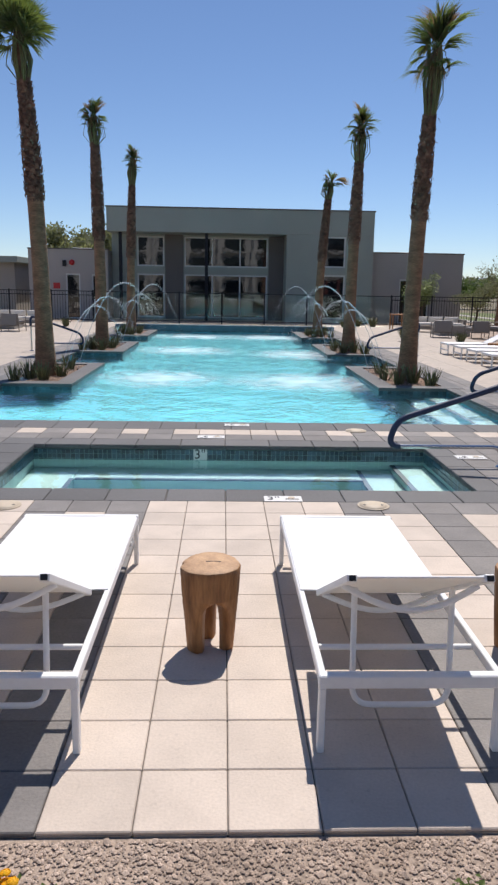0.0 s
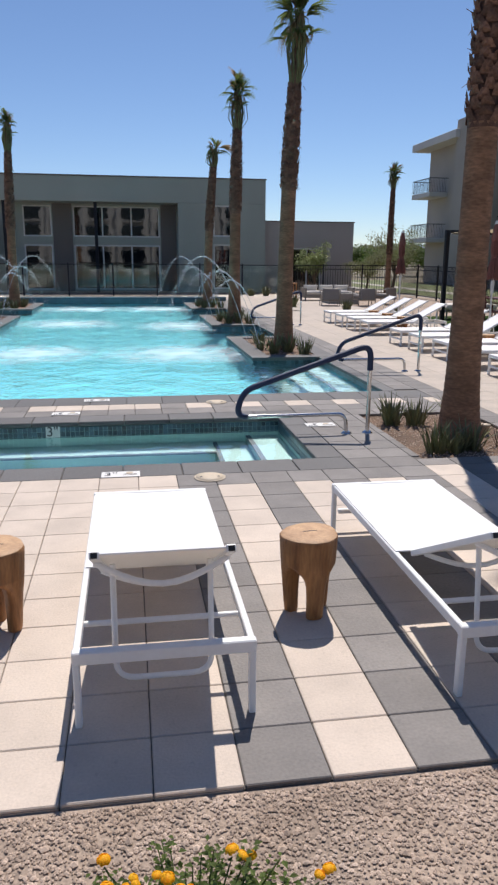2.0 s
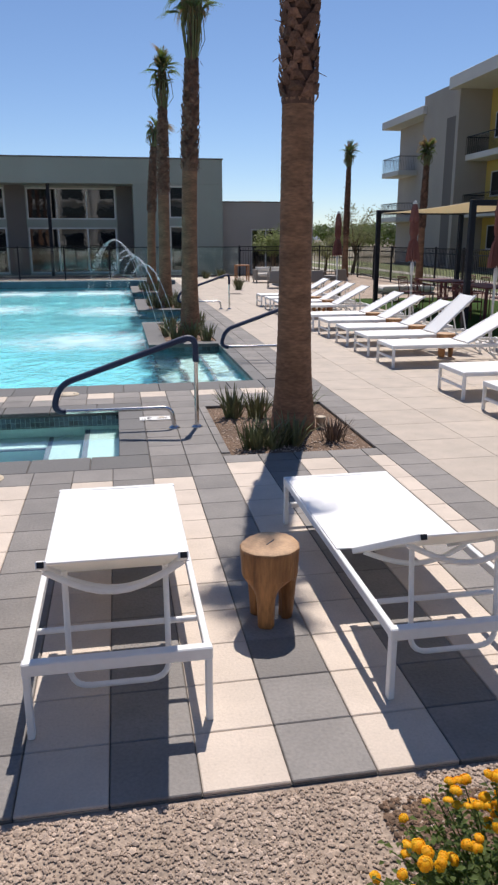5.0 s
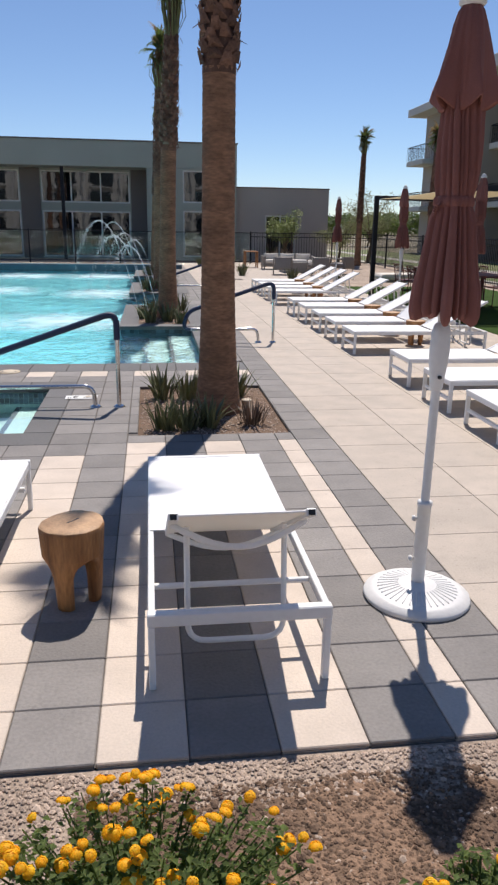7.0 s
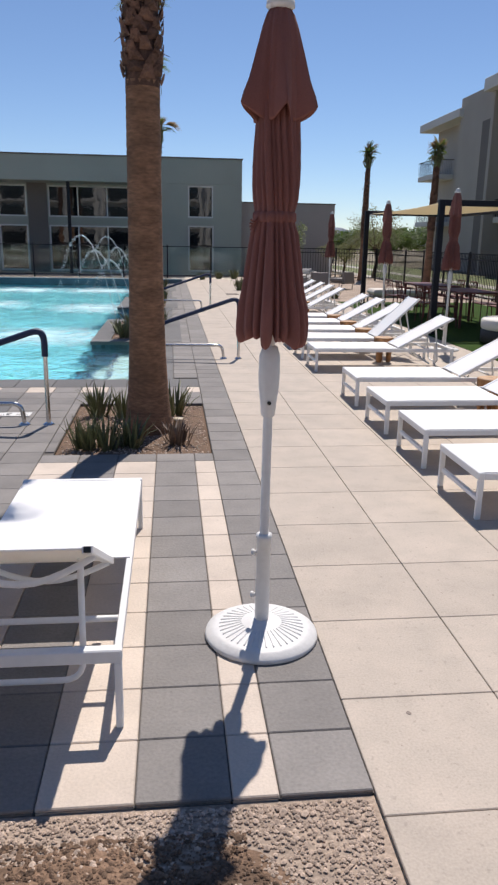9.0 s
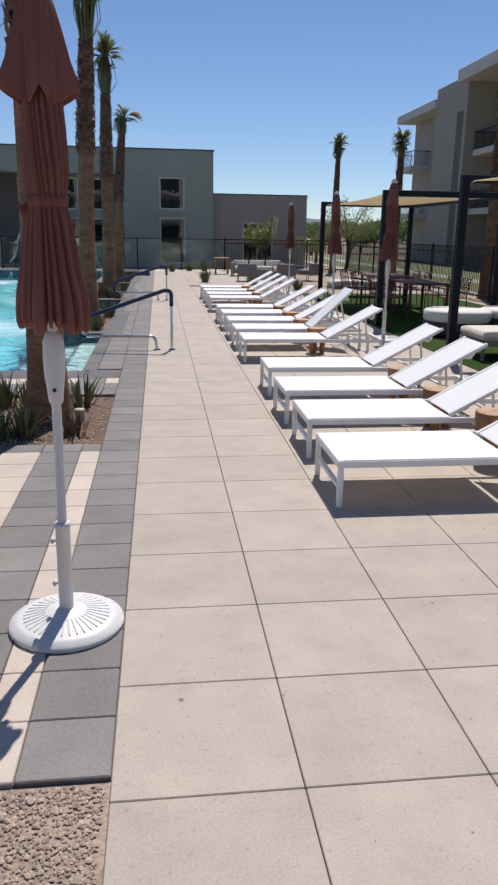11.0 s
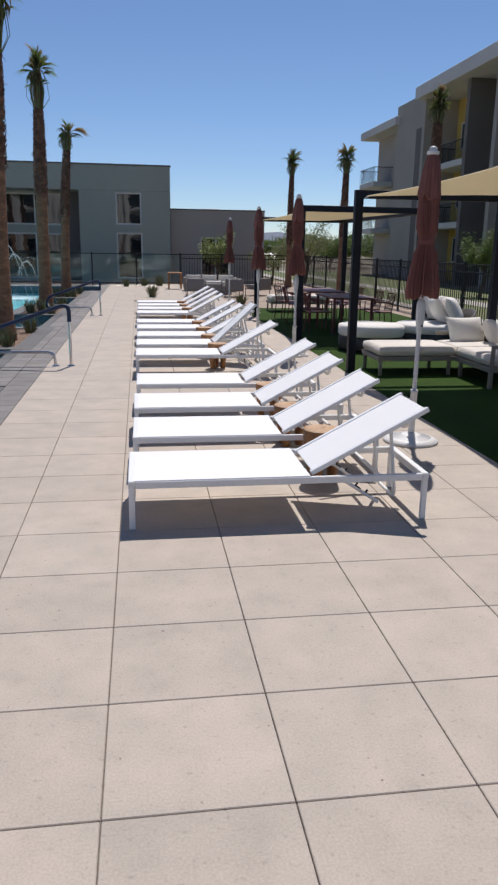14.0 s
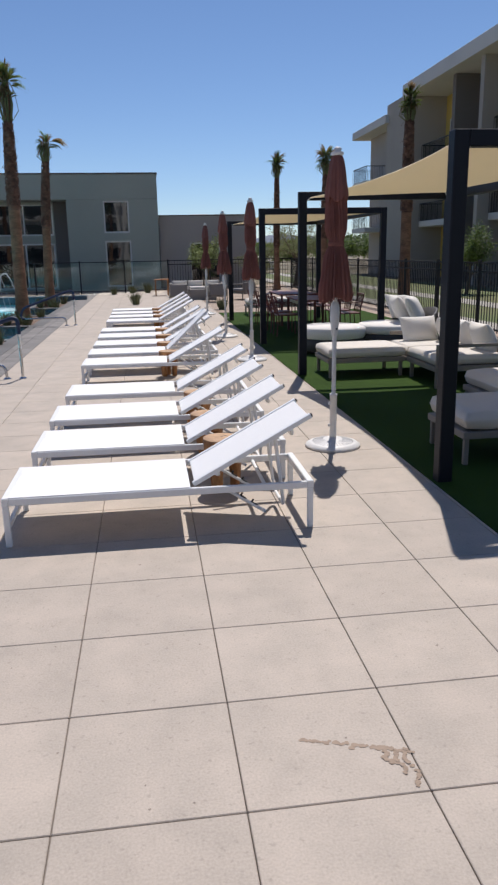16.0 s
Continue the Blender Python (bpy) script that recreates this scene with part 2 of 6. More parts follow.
    "band_tile": material("band_tile", (0.05, 0.10, 0.135), 0.28, big=0.2, small=0.15, each=0.6, big_scale=2, small_scale=50, bump=0.1),
    "grout": material("grout", (0.10, 0.12, 0.13), 0.9, big=0.1),
    "sign_white": material("sign_white", (0.75, 0.74, 0.71), 0.5, big=0.05, small=0.04),
    "ink": material("ink", (0.02, 0.02, 0.025), 0.5, big=0.05),
    "skimmer": material("skimmer", (0.55, 0.46, 0.34), 0.6, big=0.05, small=0.05),
    "sign_red": material("sign_red", (0.55, 0.03, 0.03), 0.5, big=0.05),
    # blue-grey base colour stands for the air haze over far hills
    "hazy_hill": material("hazy_hill", (0.19, 0.22, 0.27), 1.0, big=0.15, small=0.15, big_scale=0.01, small_scale=0.08, bump=0),
    "car_paint": material("car_paint", (0.6, 0.6, 0.6), 0.3, big=0.03, small=0.02),
    "stain": material("stain", (0.33, 0.24, 0.17), 0.7, big=0.1, small=0.1),
    "speck": material("speck", (0.27, 0.22, 0.185), 0.8, big=0.1, small=0.1),
}
M["pane"] = material("pane", (0.012, 0.014, 0.016), 0.03, big=0.1, small=0.02, bump=0.35, bump_scale=0.55, bump_dist=0.06, spec=0.8)
M["club_pane"] = material("club_pane", (0.012, 0.014, 0.016), 0.02, big=0.1, small=0.02, bump=0.14, bump_scale=0.45, bump_dist=0.05)
M["club_pane"].node_tree.nodes["Principled BSDF"].inputs["IOR"].default_value = 2.0
M["clear_pane"] = glass("clear_pane", (0.80, 0.93, 0.90))

# sail cloth lets part of the sun through
_n, _l = M["sail"].node_tree.nodes, M["sail"].node_tree.links
_t = _n.new("ShaderNodeBsdfTranslucent")
_t.inputs[0].default_value = (0.80, 0.72, 0.54, 1)
_x = _n.new("ShaderNodeMixShader")
_x.inputs[0].default_value = 0.55
_l.new(_n["Principled BSDF"].outputs[0], _x.inputs[1])
_l.new(_t.outputs[0], _x.inputs[2])
_l.new(_x.outputs[0], _n["Material Output"].inputs[0])
FOAM = [(-1.3, 12.6, 1.7), (-1.1, 19.2, 1.8), (-1.1, 25.2, 2.0), (1.55, 12.3, 1.9), (2.1, 18.3, 1.8), (1.6, 25.2, 2.0)]
M["pool_water"] = water_material("pool_water", 2.6, 0.5, FOAM)
M["spa_water"] = water_material("spa_water", 3.0, 0.05)
M["jet_water"] = glass("jet_water", (0.97, 0.98, 1.0), 0.12, 1.33)
M["jet_water"].node_tree.nodes["Principled BSDF"].inputs["Transmission Weight"].default_value = 0.55

# thin leaves and petals let the sun shine through
for _k, _c in (("frond", (0.22, 0.30, 0.06)), ("dry_frond", (0.42, 0.30, 0.14)), ("leaf", (0.17, 0.27, 0.04)), ("bush", (0.32, 0.34, 0.13)), ("petal", (0.95, 0.55, 0.01)), ("aloe", (0.12, 0.16, 0.05))):
    _n, _l = M[_k].node_tree.nodes, M[_k].node_tree.links
    _t = _n.new("ShaderNodeBsdfTranslucent")
    _t.inputs[0].default_value = (*_c, 1)
    _x = _n.new("ShaderNodeMixShader")
    _x.inputs[0].default_value = 0.2 if _k == "aloe" else 0.45
    _l.new(_n["Principled BSDF"].outputs[0], _x.inputs[1])
    _l.new(_t.outputs[0], _x.inputs[2])
    _l.new(_x.outputs[0], _n["Material Output"].inputs[0])

# woven sling: some light shines through it, a little passes the weave
_n, _l = M["sling"].node_tree.nodes, M["sling"].node_tree.links
_t = _n.new("ShaderNodeBsdfTranslucent")
_t.inputs[0].default_value = (0.82, 0.72, 0.54, 1)
_x = _n.new("ShaderNodeMixShader")
_x.inputs[0].default_value = 0.12
_l.new(_n["Principled BSDF"].outputs[0], _x.inputs[1])
_l.new(_t.outputs[0], _x.inputs[2])
_h = _n.new("ShaderNodeBsdfTransparent")
_h.inputs[0].default_value = (1.0, 0.93, 0.84, 1)
_y = _n.new("ShaderNodeMixShader")
_y.inputs[0].default_value = 0.055
_l.new(_x.outputs[0], _y.inputs[1])
_l.new(_h.outputs[0], _y.inputs[2])
_l.new(_y.outputs[0], _n["Material Output"].inputs[0])


# ---- mesh building ----
class Mesh:
    def __init__(self):
        self.v, self.f, self.smooth = [], [], []

    def add(self, verts, faces, smooth=False):
        k = len(self.v)
        self.v += [tuple(p) for p in verts]
        self.f += [tuple(i + k for i in f) for f in faces]
        self.smooth += [smooth] * len(faces)
        return self

    def box(self, x0, x1, y0, y1, z0, z1, m=None):
        v = [Vector((x, y, z)) for z in (z0, z1) for y in (y0, y1) for x in (x0, x1)]
        if m is not None:
            v = [m @ p for p in v]
        return self.add(v, [(0, 2, 3, 1), (4, 5, 7, 6), (0, 1, 5, 4), (1, 3, 7, 5), (3, 2, 6, 7), (2, 0, 4, 6)])

    def cbox(self, x0, x1, y0, y1, z0, z1, c=0.005, m=None):
        """A box with chamfered edges."""
        c = min(c, (x1 - x0) * 0.45, (y1 - y0) * 0.45, (z1 - z0) * 0.45)
        lo, hi = (x0, y0, z0), (x1, y1, z1)
        v, idx = [], {}
        for sx in (0, 1):
            for sy in (0, 1):
                for sz in (0, 1):
                    for a in range(3):
                        p = [(lo, hi)[s][i] + (0 if i == a else (c if s == 0 else -c)) for i, s in enumerate((sx, sy, sz))]
                        idx[sx, sy, sz, a] = len(v)
                        v.append(Vector(p))
        f = []
        for a in range(3):
            b, d = (a + 1) % 3, (a + 2) % 3
            for s in (0, 1):
                def key(i, j, which):
                    k = [0, 0, 0]
                    k[a], k[b], k[d] = s, i, j
                    return idx[(*k, which)]
                ring = [key(0, 0, a), key(1, 0, a), key(1, 1, a), key(0, 1, a)]
                f.append(tuple(ring if s else ring[::-1]))
            for i in (0, 1):
                for j in (0, 1):
                    def e(s, which):
                        k = [0, 0, 0]
                        k[a], k[b], k[d] = s, i, j
                        return idx[(*k, which)]
                    q = [e(0, b), e(1, b), e(1, d), e(0, d)]
                    f.append(tuple(q if (i == j) else q[::-1]))
        for sx in (0, 1):
            for sy in (0, 1):
                for sz in (0, 1):
                    t = [idx[sx, sy, sz, a] for a in range(3)]
                    f.append(tuple(t if (sx + sy + sz) % 2 else t[::-1]))
        if m is not None:
            v = [m @ p for p in v]
        return self.add(v, f)

    def tube(self, pts, r, seg=8, cap=True):
        pts = [Vector(p) for p in pts]
        rs = r if isinstance(r, (list, tuple)) else [r] * len(pts)
        rings, up = [], None
        for i, p in enumerate(pts):
            d = (pts[min(i + 1, len(pts) - 1)] - pts[max(i - 1, 0)]).normalized()
            if up is None:
                up = d.orthogonal().normalized()
            up = (up - d * up.dot(d)).normalized()
            side = d.cross(up)
            rings += [p + (up * math.cos(a) + side * math.sin(a)) * rs[i] for a in (2 * math.pi * k / seg for k in range(seg))]
        f = [(i * seg + k, i * seg + (k + 1) % seg, (i + 1) * seg + (k + 1) % seg, (i + 1) * seg + k) for i in range(len(pts) - 1) for k in range(seg)]
        self.add(rings, f, True)
        if cap:
            n = len(pts)
            self.add(rings[:seg], [tuple(range(seg))[::-1]])
            self.add(rings[(n - 1) * seg:], [tuple(range(seg))])
        return self

    def lathe(self, prof, seg=24, shape=None, x=0.0, y=0.0):
        """prof: radius and height pairs; shape(angle, z) scales the radius."""
        shape = shape or (lambda a, z: 1.0)
        v = [(x + r * shape(a, z) * math.cos(a), y + r * shape(a, z) * math.sin(a), z) for r, z in prof for a in (2 * math.pi * k / seg for k in range(seg))]
        f = [(i * seg + k, i * seg + (k + 1) % seg, (i + 1) * seg + (k + 1) % seg, (i + 1) * seg + k) for i in range(len(prof) - 1) for k in range(seg)]
        self.add(v, f, True)
        n = len(prof)
        self.add(v[:seg], [tuple(range(seg))[::-1]])
        self.add(v[(n - 1) * seg:], [tuple(range(seg))])
        return self

    def data(self, name, mat):
        d = bpy.data.meshes.new(name)
        d.from_pydata(self.v, [], self.f)
        d.polygons.foreach_set("use_smooth", self.smooth)
        d.materials.append(M[mat])
        d.update()
        return d


def part(name, mesh, mat, parent, label=""):
    ob = new(name, mesh.data(name, mat) if isinstance(mesh, Mesh) else mesh)
    ob.parent = parent
    return tagged(ob, label) if label else ob


def thing(name, label, category, m=None, group="", kind=""):
    ob = new(name)
    ob.empty_display_size = 0.1
    if m is not None:
        ob.matrix_basis = m
    return tagged(ob, label, category, group, kind)


def solid(name, mesh, mat, label, category="", group="", kind="structure"):
    return tagged(new(name, mesh.data(name, mat)), label, category, group, kind)


def pillowy(w, d, h, puff=0.5, n=14):
    """A soft cushion, standing on z = 0, centred."""
    me = Mesh()
    v, f = [], []
    for s in (0, 1):
        for j in range(n + 1):
            for i in range(n + 1):
                a, b = math.sin(math.pi * (i / n - 0.5)), math.sin(math.pi * (j / n - 0.5))
                p = 9 - 6.6 * puff
                k = ((1 - abs(a) ** p) * (1 - abs(b) ** p)) ** (1 / p if puff < 0.5 else 0.5)
                x = a * w / 2 * (1 - 0.09 * puff * (1 - b * b))
                y = b * d / 2 * (1 - 0.09 * puff * (1 - a * a))
                v.append((x, y, h / 2 + (k if s else -k) * h / 2))
    m = (n + 1) ** 2
    for j in range(n):
        for i in range(n):
            q = (j * (n + 1) + i, j * (n + 1) + i + 1, (j + 1) * (n + 1) + i + 1, (j + 1) * (n + 1) + i)
            f.append(q[::-1])
            f.append(tuple(m + t for t in q))
    return me.add(v, f, True)


def moved(mesh, m):
    mesh.v = [tuple(m @ Vector(p)) for p in mesh.v]
    return mesh


# ---- ground, decks, pool ----
T = 0.3048
SX, SY, S0 = 2 * T, 0.593, -0.113
POOL = (-3.87, 3.95, 7.2, 28.4)
SPA = (-2.08, 2.2, 4.0, 5.8)
PLANTER = (3.13, 14.5 * T, 3.87, 19 * T)
ISLES = [(s, y) for s in (-1, 1) for y in (10.75, 17.3, 23.85)]
ISLE_LEN, ISLE_X = 3.6, 2.74
DECK_X, TURF_X = 15.5 * T, 9.02


def ring(mesh, outer, inner, z0, z1):
    """A flat frame between two rectangles."""
    (a, b, c, d), (e, f, g, h) = outer, inner
    mesh.box(a, b, c, g, z0, z1).box(a, b, h, d, z0, z1).box(a, e, g, h, z0, z1).box(f, b, g, h, z0, z1)
    return mesh


def sheet(name, x0, x1, y0, y1, z, mat, label, holes=()):
    """A sheet of ground with rectangular holes."""
    xs = sorted({x0, x1, *(h[i] for h in holes for i in (0, 1))})
    ys = sorted({y0, y1, *(h[i] for h in holes for i in (2, 3))})
    me = Mesh()
    for a, b in zip(xs, xs[1:]):
        for c, d in zip(ys, ys[1:]):
            if not any(h[0] <= a and b <= h[1] and h[2] <= c and d <= h[3] for h in holes):
                me.add([(a, c, z), (b, c, z), (b, d, z), (a, d, z)], [(0, 1, 2, 3)])
    return solid(name, me, mat, label, "ground")


yard = (-16, 14.2, -8, 33.6)
sheet("ground", -900, 900, -600, 1200, -0.09, "land", "dry tan desert ground reaching the horizon", [(POOL[0] - 0.2, POOL[1] + 0.2, POOL[2] - 0.2, POOL[3] + 0.2), (SPA[0] - 0.2, SPA[1] + 0.2, SPA[2] - 0.2, SPA[3] + 0.2)])
sheet("deck_bed", -9, DECK_X, 0.0, 33.2, -0.012, "joint_dark", "dark sand bed under the deck pavers", [POOL, SPA, PLANTER])
sheet("concrete_bed", DECK_X, TURF_X, -8, 33.2, -0.012, "joint", "sandy bed under the concrete slabs")
sheet("gravel_bed", -9, DECK_X, -8, -0.002, -0.02, "gravel_bed", "tan gravel and soil bed in front of the deck")
sheet("far_deck_left", -16, -9, -8, 33.2, -0.012, "slab", "pale concrete deck")
solid("turf", Mesh().box(TURF_X, 13.2, -3, 19.8, -0.05, 0.006), "turf", "dark green artificial turf under the cabanas", "turf")
sheet("gravel_strip", 13.2, 14.4, -8, 33.2, -0.02, "gravel_bed", "gravel strip along the fence")
sheet("gravel_yard", TURF_X, 13.2, 19.8, 33.2, -0.02, "gravel_bed", "gravel yard by the lounge seats")
sheet("far_gravel", -16, 14.4, 33.2, 39, -0.03, "gravel_bed", "gravel bed in front of the clubhouse")
sheet("lawn", 15.2, 22.0, -10, 60, -0.03, "lawn", "sunlit lawn with dry patches")
sheet("pavement", 17.2, 18.2, -10, 60, -0.02, "walk", "pale concrete footpath across the lawn")
sheet("side_walk", 14.4, 15.2, -10, 60, -0.03, "walk", "pale concrete footpath behind the fence")

# pool basin
x0, x1, y0, y1 = POOL
me = Mesh()
me.box(x0 - 0.2, x1 + 0.2, y0 - 0.2, y1 + 0.2, -1.5, -1.25)
ring(me, (x0 - 0.2, x1 + 0.2, y0 - 0.2, y1 + 0.2), POOL, -1.25, -0.06)
solid("pool_basin", me, "plaster", "plastered swimming pool basin with the water's turquoise tint in its colour", "pool")
for k, (w, z) in enumerate(((0.4, -0.38), (0.8, -0.66), (1.2, -0.94))):
    solid("pool_step_" + str(k + 1), Mesh().cbox(x1 - w, x1 - 0.001, y0 + 0.004, 10.7, -1.248, z - k * 0.004, 0.02), "spa_plaster", "pale plastered pool entry step", "step")
    solid("pool_step_edge_" + str(k + 1), Mesh().box(x1 - w - 0.004, x1 - w + 0.05, y0 + 0.01, 10.69, z - 0.05, z + 0.004), "step_edge", "dark tile line on a pool step", "step edge")
# water, as a gently uneven surface
me, nx, ny = Mesh(), 40, 110
v = []
for j in range(ny + 1):
    for i in range(nx + 1):
        x, y = x0 + (x1 - x0) * i / nx, y0 + (y1 - y0) * j / ny
        v.append((x, y, WATER + 0.02 * noise.noise(Vector((x * 1.1, y * 0.9, 0))) + 0.012 * noise.noise(Vector((x * 2.7, y * 2.3, 5)))))
me.add(v, [(j * (nx + 1) + i, j * (nx + 1) + i + 1, (j + 1) * (nx + 1) + i + 1, (j + 1) * (nx + 1) + i) for j in range(ny) for i in range(nx)], True)
pool_water = solid("water", me, "pool_water", "clear turquoise rippled pool water with white foam", "water")
pool_water.visible_shadow = False

# spa basin
x0, x1, y0, y1 = SPA
me = Mesh().box(x0 - 0.2, x1 + 0.2, y0 - 0.2, y1 + 0.2, -1.3, -1.05)
ring(me, (x0 - 0.2, x1 + 0.2, y0 - 0.2, y1 + 0.2), SPA, -1.05, -0.06)
solid("spa_basin", me, "spa_plaster", "pale plastered hot tub basin", "hot tub")
s1 = x1 - (x1 - 1.65) * 0.68
s2 = s1 - 0.38
me = Mesh()
me.cbox(x0 + 0.002, x0 + 0.5, y0 + 0.002, y1 - 0.002, -1.05, -0.55, 0.015)
me.cbox(x0 + 0.5, s2, y1 - 0.45, y1 - 0.003, -1.05, -0.552, 0.015)
solid("spa_bench", me, "spa_plaster", "pale underwater bench in the hot tub", "bench")
me = Mesh().box(x0 + 0.47, x0 + 0.52, y0 + 0.01, y1 - 0.45, -0.555, -0.545).box(x0 + 0.53, s2, y1 - 0.458, y1 - 0.41, -0.60, -0.545).box(x0 + 0.485, x0 + 0.508, y0 + 0.01, y1 - 0.46, -0.60, -0.556)
solid("spa_bench_edge", me, "step_edge", "dark tile line along the bench edge", "step edge")
for k, (a, z) in enumerate(((s1, -0.34), (s2, -0.58))):
    solid("spa_step_" + str(k + 1), Mesh().cbox(a, (x1, s1)[k] - 0.002, y0 + 0.003, y1 - 0.004, -1.05, z, 0.015), "spa_plaster", "pale hot tub entry step", "step")
    solid("spa_step_edge_" + str(k + 1), Mesh().box(a - 0.003, a + 0.05, y0 + 0.01, y1 - 0.01, z - 0.05, z + 0.004), "step_edge", "dark tile line on a hot tub step", "step edge")
solid("spa_step_3", Mesh().cbox(s2 - 0.62, s2 - 0.002, y0 + 0.003, y0 + 0.9, -1.05, -0.68, 0.015), "spa_plaster", "pale hot tub entry step", "step")
solid("spa_step_edge_3", Mesh().box(s2 - 0.624, s2 - 0.57, y0 + 0.01, y0 + 0.9, -0.73, -0.676).box(s2 - 0.57, s2 - 0.003, y0 + 0.86, y0 + 0.905, -0.73, -0.676), "step_edge", "dark tile line on a hot tub step", "step edge")
spa_water = solid("water_2", Mesh().add([(x0, y0, SPA_WATER), (x1, y0, SPA_WATER), (x1, y1, SPA_WATER), (x0, y1, SPA_WATER)], [(0, 1, 2, 3)]), "spa_water", "still clear water in the hot tub", "water")
spa_water.visible_shadow = False

# planter islands in the pool
for s, y in ISLES:
    xa, xb = (ISLE_X, POOL[1]) if s > 0 else (POOL[0], -ISLE_X + 0.06)
    cx, fx = (xa, xb + 0.3) if s > 0 else (xa - 0.3, xb)
    solid("island_wall", ring(Mesh(), (xa, xb, y, y + ISLE_LEN), (xa + 0.25, xb - 0.02, y + 0.25, y + ISLE_LEN - 0.25), -1.25, -0.05), "band_tile", "blue tiled wall of a planter island", "planter")
    solid("island_soil", Mesh().box(xa + 0.26, xb + (0.05 if s > 0 else 0), y + 0.26, y + ISLE_LEN - 0.26, -0.3, -0.02), "earth", "brown gravelly soil in a planter island", "soil")
    solid("island_coping", ring(Mesh(), (cx - 0.02, fx + 0.02, y - 0.03, y + ISLE_LEN + 0.03), (cx + 0.3, fx - 0.3, y + 0.3, y + ISLE_LEN - 0.3), -0.05, 0.004), "coping", "dark grey stone coping round a planter island", "coping")
a, b, c, d = PLANTER
solid("planter_soil", Mesh().box(a, b, c, d, -0.3, -0.03), "earth", "brown gravelly soil of the deck planter", "soil")
# raised wall at the pool's far end
solid("pool_wall", Mesh().cbox(POOL[0] - 0.6, POOL[1] + 0.6, POOL[3], POOL[3] + 0.4, -0.4, 0.16, 0.01), "band_tile", "low dark tiled wall at the far end of the pool", "wall")


# ---- clubhouse ----
def wall_with_holes(mesh, a, b, z0, z1, y0, y1, holes):
    """A wall along x between y0 and y1, with holes (x0, x1, z0, z1)."""
    xs = sorted({a, b, *(h[i] for h in holes for i in (0, 1))})
    zs = sorted({z0, z1, *(h[i] for h in holes for i in (2, 3))})
    nx, nz = len(xs), len(zs)

    def full(i, j):
        if not (0 <= i < nx - 1 and 0 <= j < nz - 1):
            return False
        x, z = (xs[i] + xs[i + 1]) / 2, (zs[j] + zs[j + 1]) / 2
        return not any(h[0] < x < h[1] and h[2] < z < h[3] for h in holes)

    def at(i, j, back):
        return (j * nx + i) * 2 + back
    faces = []
    for i in range(nx - 1):
        for j in range(nz - 1):
            if not full(i, j):
                continue
            faces.append((at(i, j, 0), at(i + 1, j, 0), at(i + 1, j + 1, 0), at(i, j + 1, 0)))
            faces.append((at(i, j, 1), at(i, j + 1, 1), at(i + 1, j + 1, 1), at(i + 1, j, 1)))
            for di, dj, p, q in ((-1, 0, (i, j), (i, j + 1)), (1, 0, (i + 1, j + 1), (i + 1, j)), (0, -1, (i + 1, j), (i, j)), (0, 1, (i, j + 1), (i + 1, j + 1))):
                if not full(i + di, j + dj):
                    faces.append((at(*p, 0), at(*q, 0), at(*q, 1), at(*p, 1)))
    used = sorted({k for f in faces for k in f})
    number = {k: n for n, k in enumerate(used)}
    return mesh.add([(xs[k // 2 % nx], (y0, y1)[k % 2], zs[k // 2 // nx]) for k in used], [tuple(number[k] for k in f) for f in faces])


def window_unit(house, x0, x1, z0, z1, y, bars=(), fr=0.07):
    """A framed window facing -y, its frame 4 cm proud of y."""
    w = part("window", ring_xz(x0, x1, z0, z1, fr, y - 0.05, y + 0.06), "window_frame", house)
    for b in bars:
        part("mullion", Mesh().box(b - fr / 2, b + fr / 2, y - 0.045, y + 0.05, z0 + fr, z1 - fr), "window_frame", w)
    edges = [x0 + fr, *[e for b in bars for e in (b - fr / 2, b + fr / 2)], x1 - fr]
    for p, q in zip(edges[::2], edges[1::2]):
        part("pane", Mesh().box(p, q, y, y + 0.02, z0 + fr, z1 - fr), "club_pane", w)
    return w


def ring_xz(x0, x1, z0, z1, t, y0, y1):
    return Mesh().box(x0, x1, y0, y1, z0, z0 + t).box(x0, x1, y0, y1, z1 - t, z1).box(x0, x0 + t, y0, y1, z0 + t, z1 - t).box(x1 - t, x1, y0, y1, z0 + t, z1 - t)


club = thing("clubhouse", "grey-green stuccoed flat-roofed clubhouse with tall dark windows", "building")
FY, GY = 36.9, 38.6
part("fascia", Mesh().cbox(-6.05, 7.72, FY, 52, 4.42, 5.62, 0.02), "stucco_green", club)
part("roof_edge", Mesh().box(-6.09, 7.76, FY - 0.04, 52.04, 5.62, 5.68), "stucco_dark", club)
holes = [(5.0, 6.27, 2.8, 4.35), (5.0, 6.3, 0.15, 2.42)]
part("wall", wall_with_holes(Mesh(), 3.2, 7.72, -0.09, 4.42, FY + 0.003, FY + 0.3, holes), "stucco_green", club)
part("wall", Mesh().box(7.42, 7.72, FY + 0.3, 52, -0.09, 4.42), "stucco_green", club)
part("wall", Mesh().box(3.2, 3.5, FY + 0.3, GY + 0.4, -0.09, 4.42), "stucco_green", club)
wl = [(-4.7, -3.25), (-2.17, 2.32)]
tall = [(a, b, z0, z1) for a, b in wl for z0, z1 in ((0.05, 2.36), (2.76, 4.32))]
part("wall", wall_with_holes(Mesh(), -6.05, 3.2, -0.09, 4.42, GY, GY + 0.3, tall), "stucco_green", club)
part("dark_panel", Mesh().box(-3.2, -2.22, GY - 0.06, GY - 0.002, -0.09, 4.42), "stucco_dark", club, "dark brown wall panel")
part("dark_panel", Mesh().box(2.38, 3.19, GY - 0.06, GY - 0.002, -0.09, 4.42), "stucco_dark", club, "dark brown wall panel")
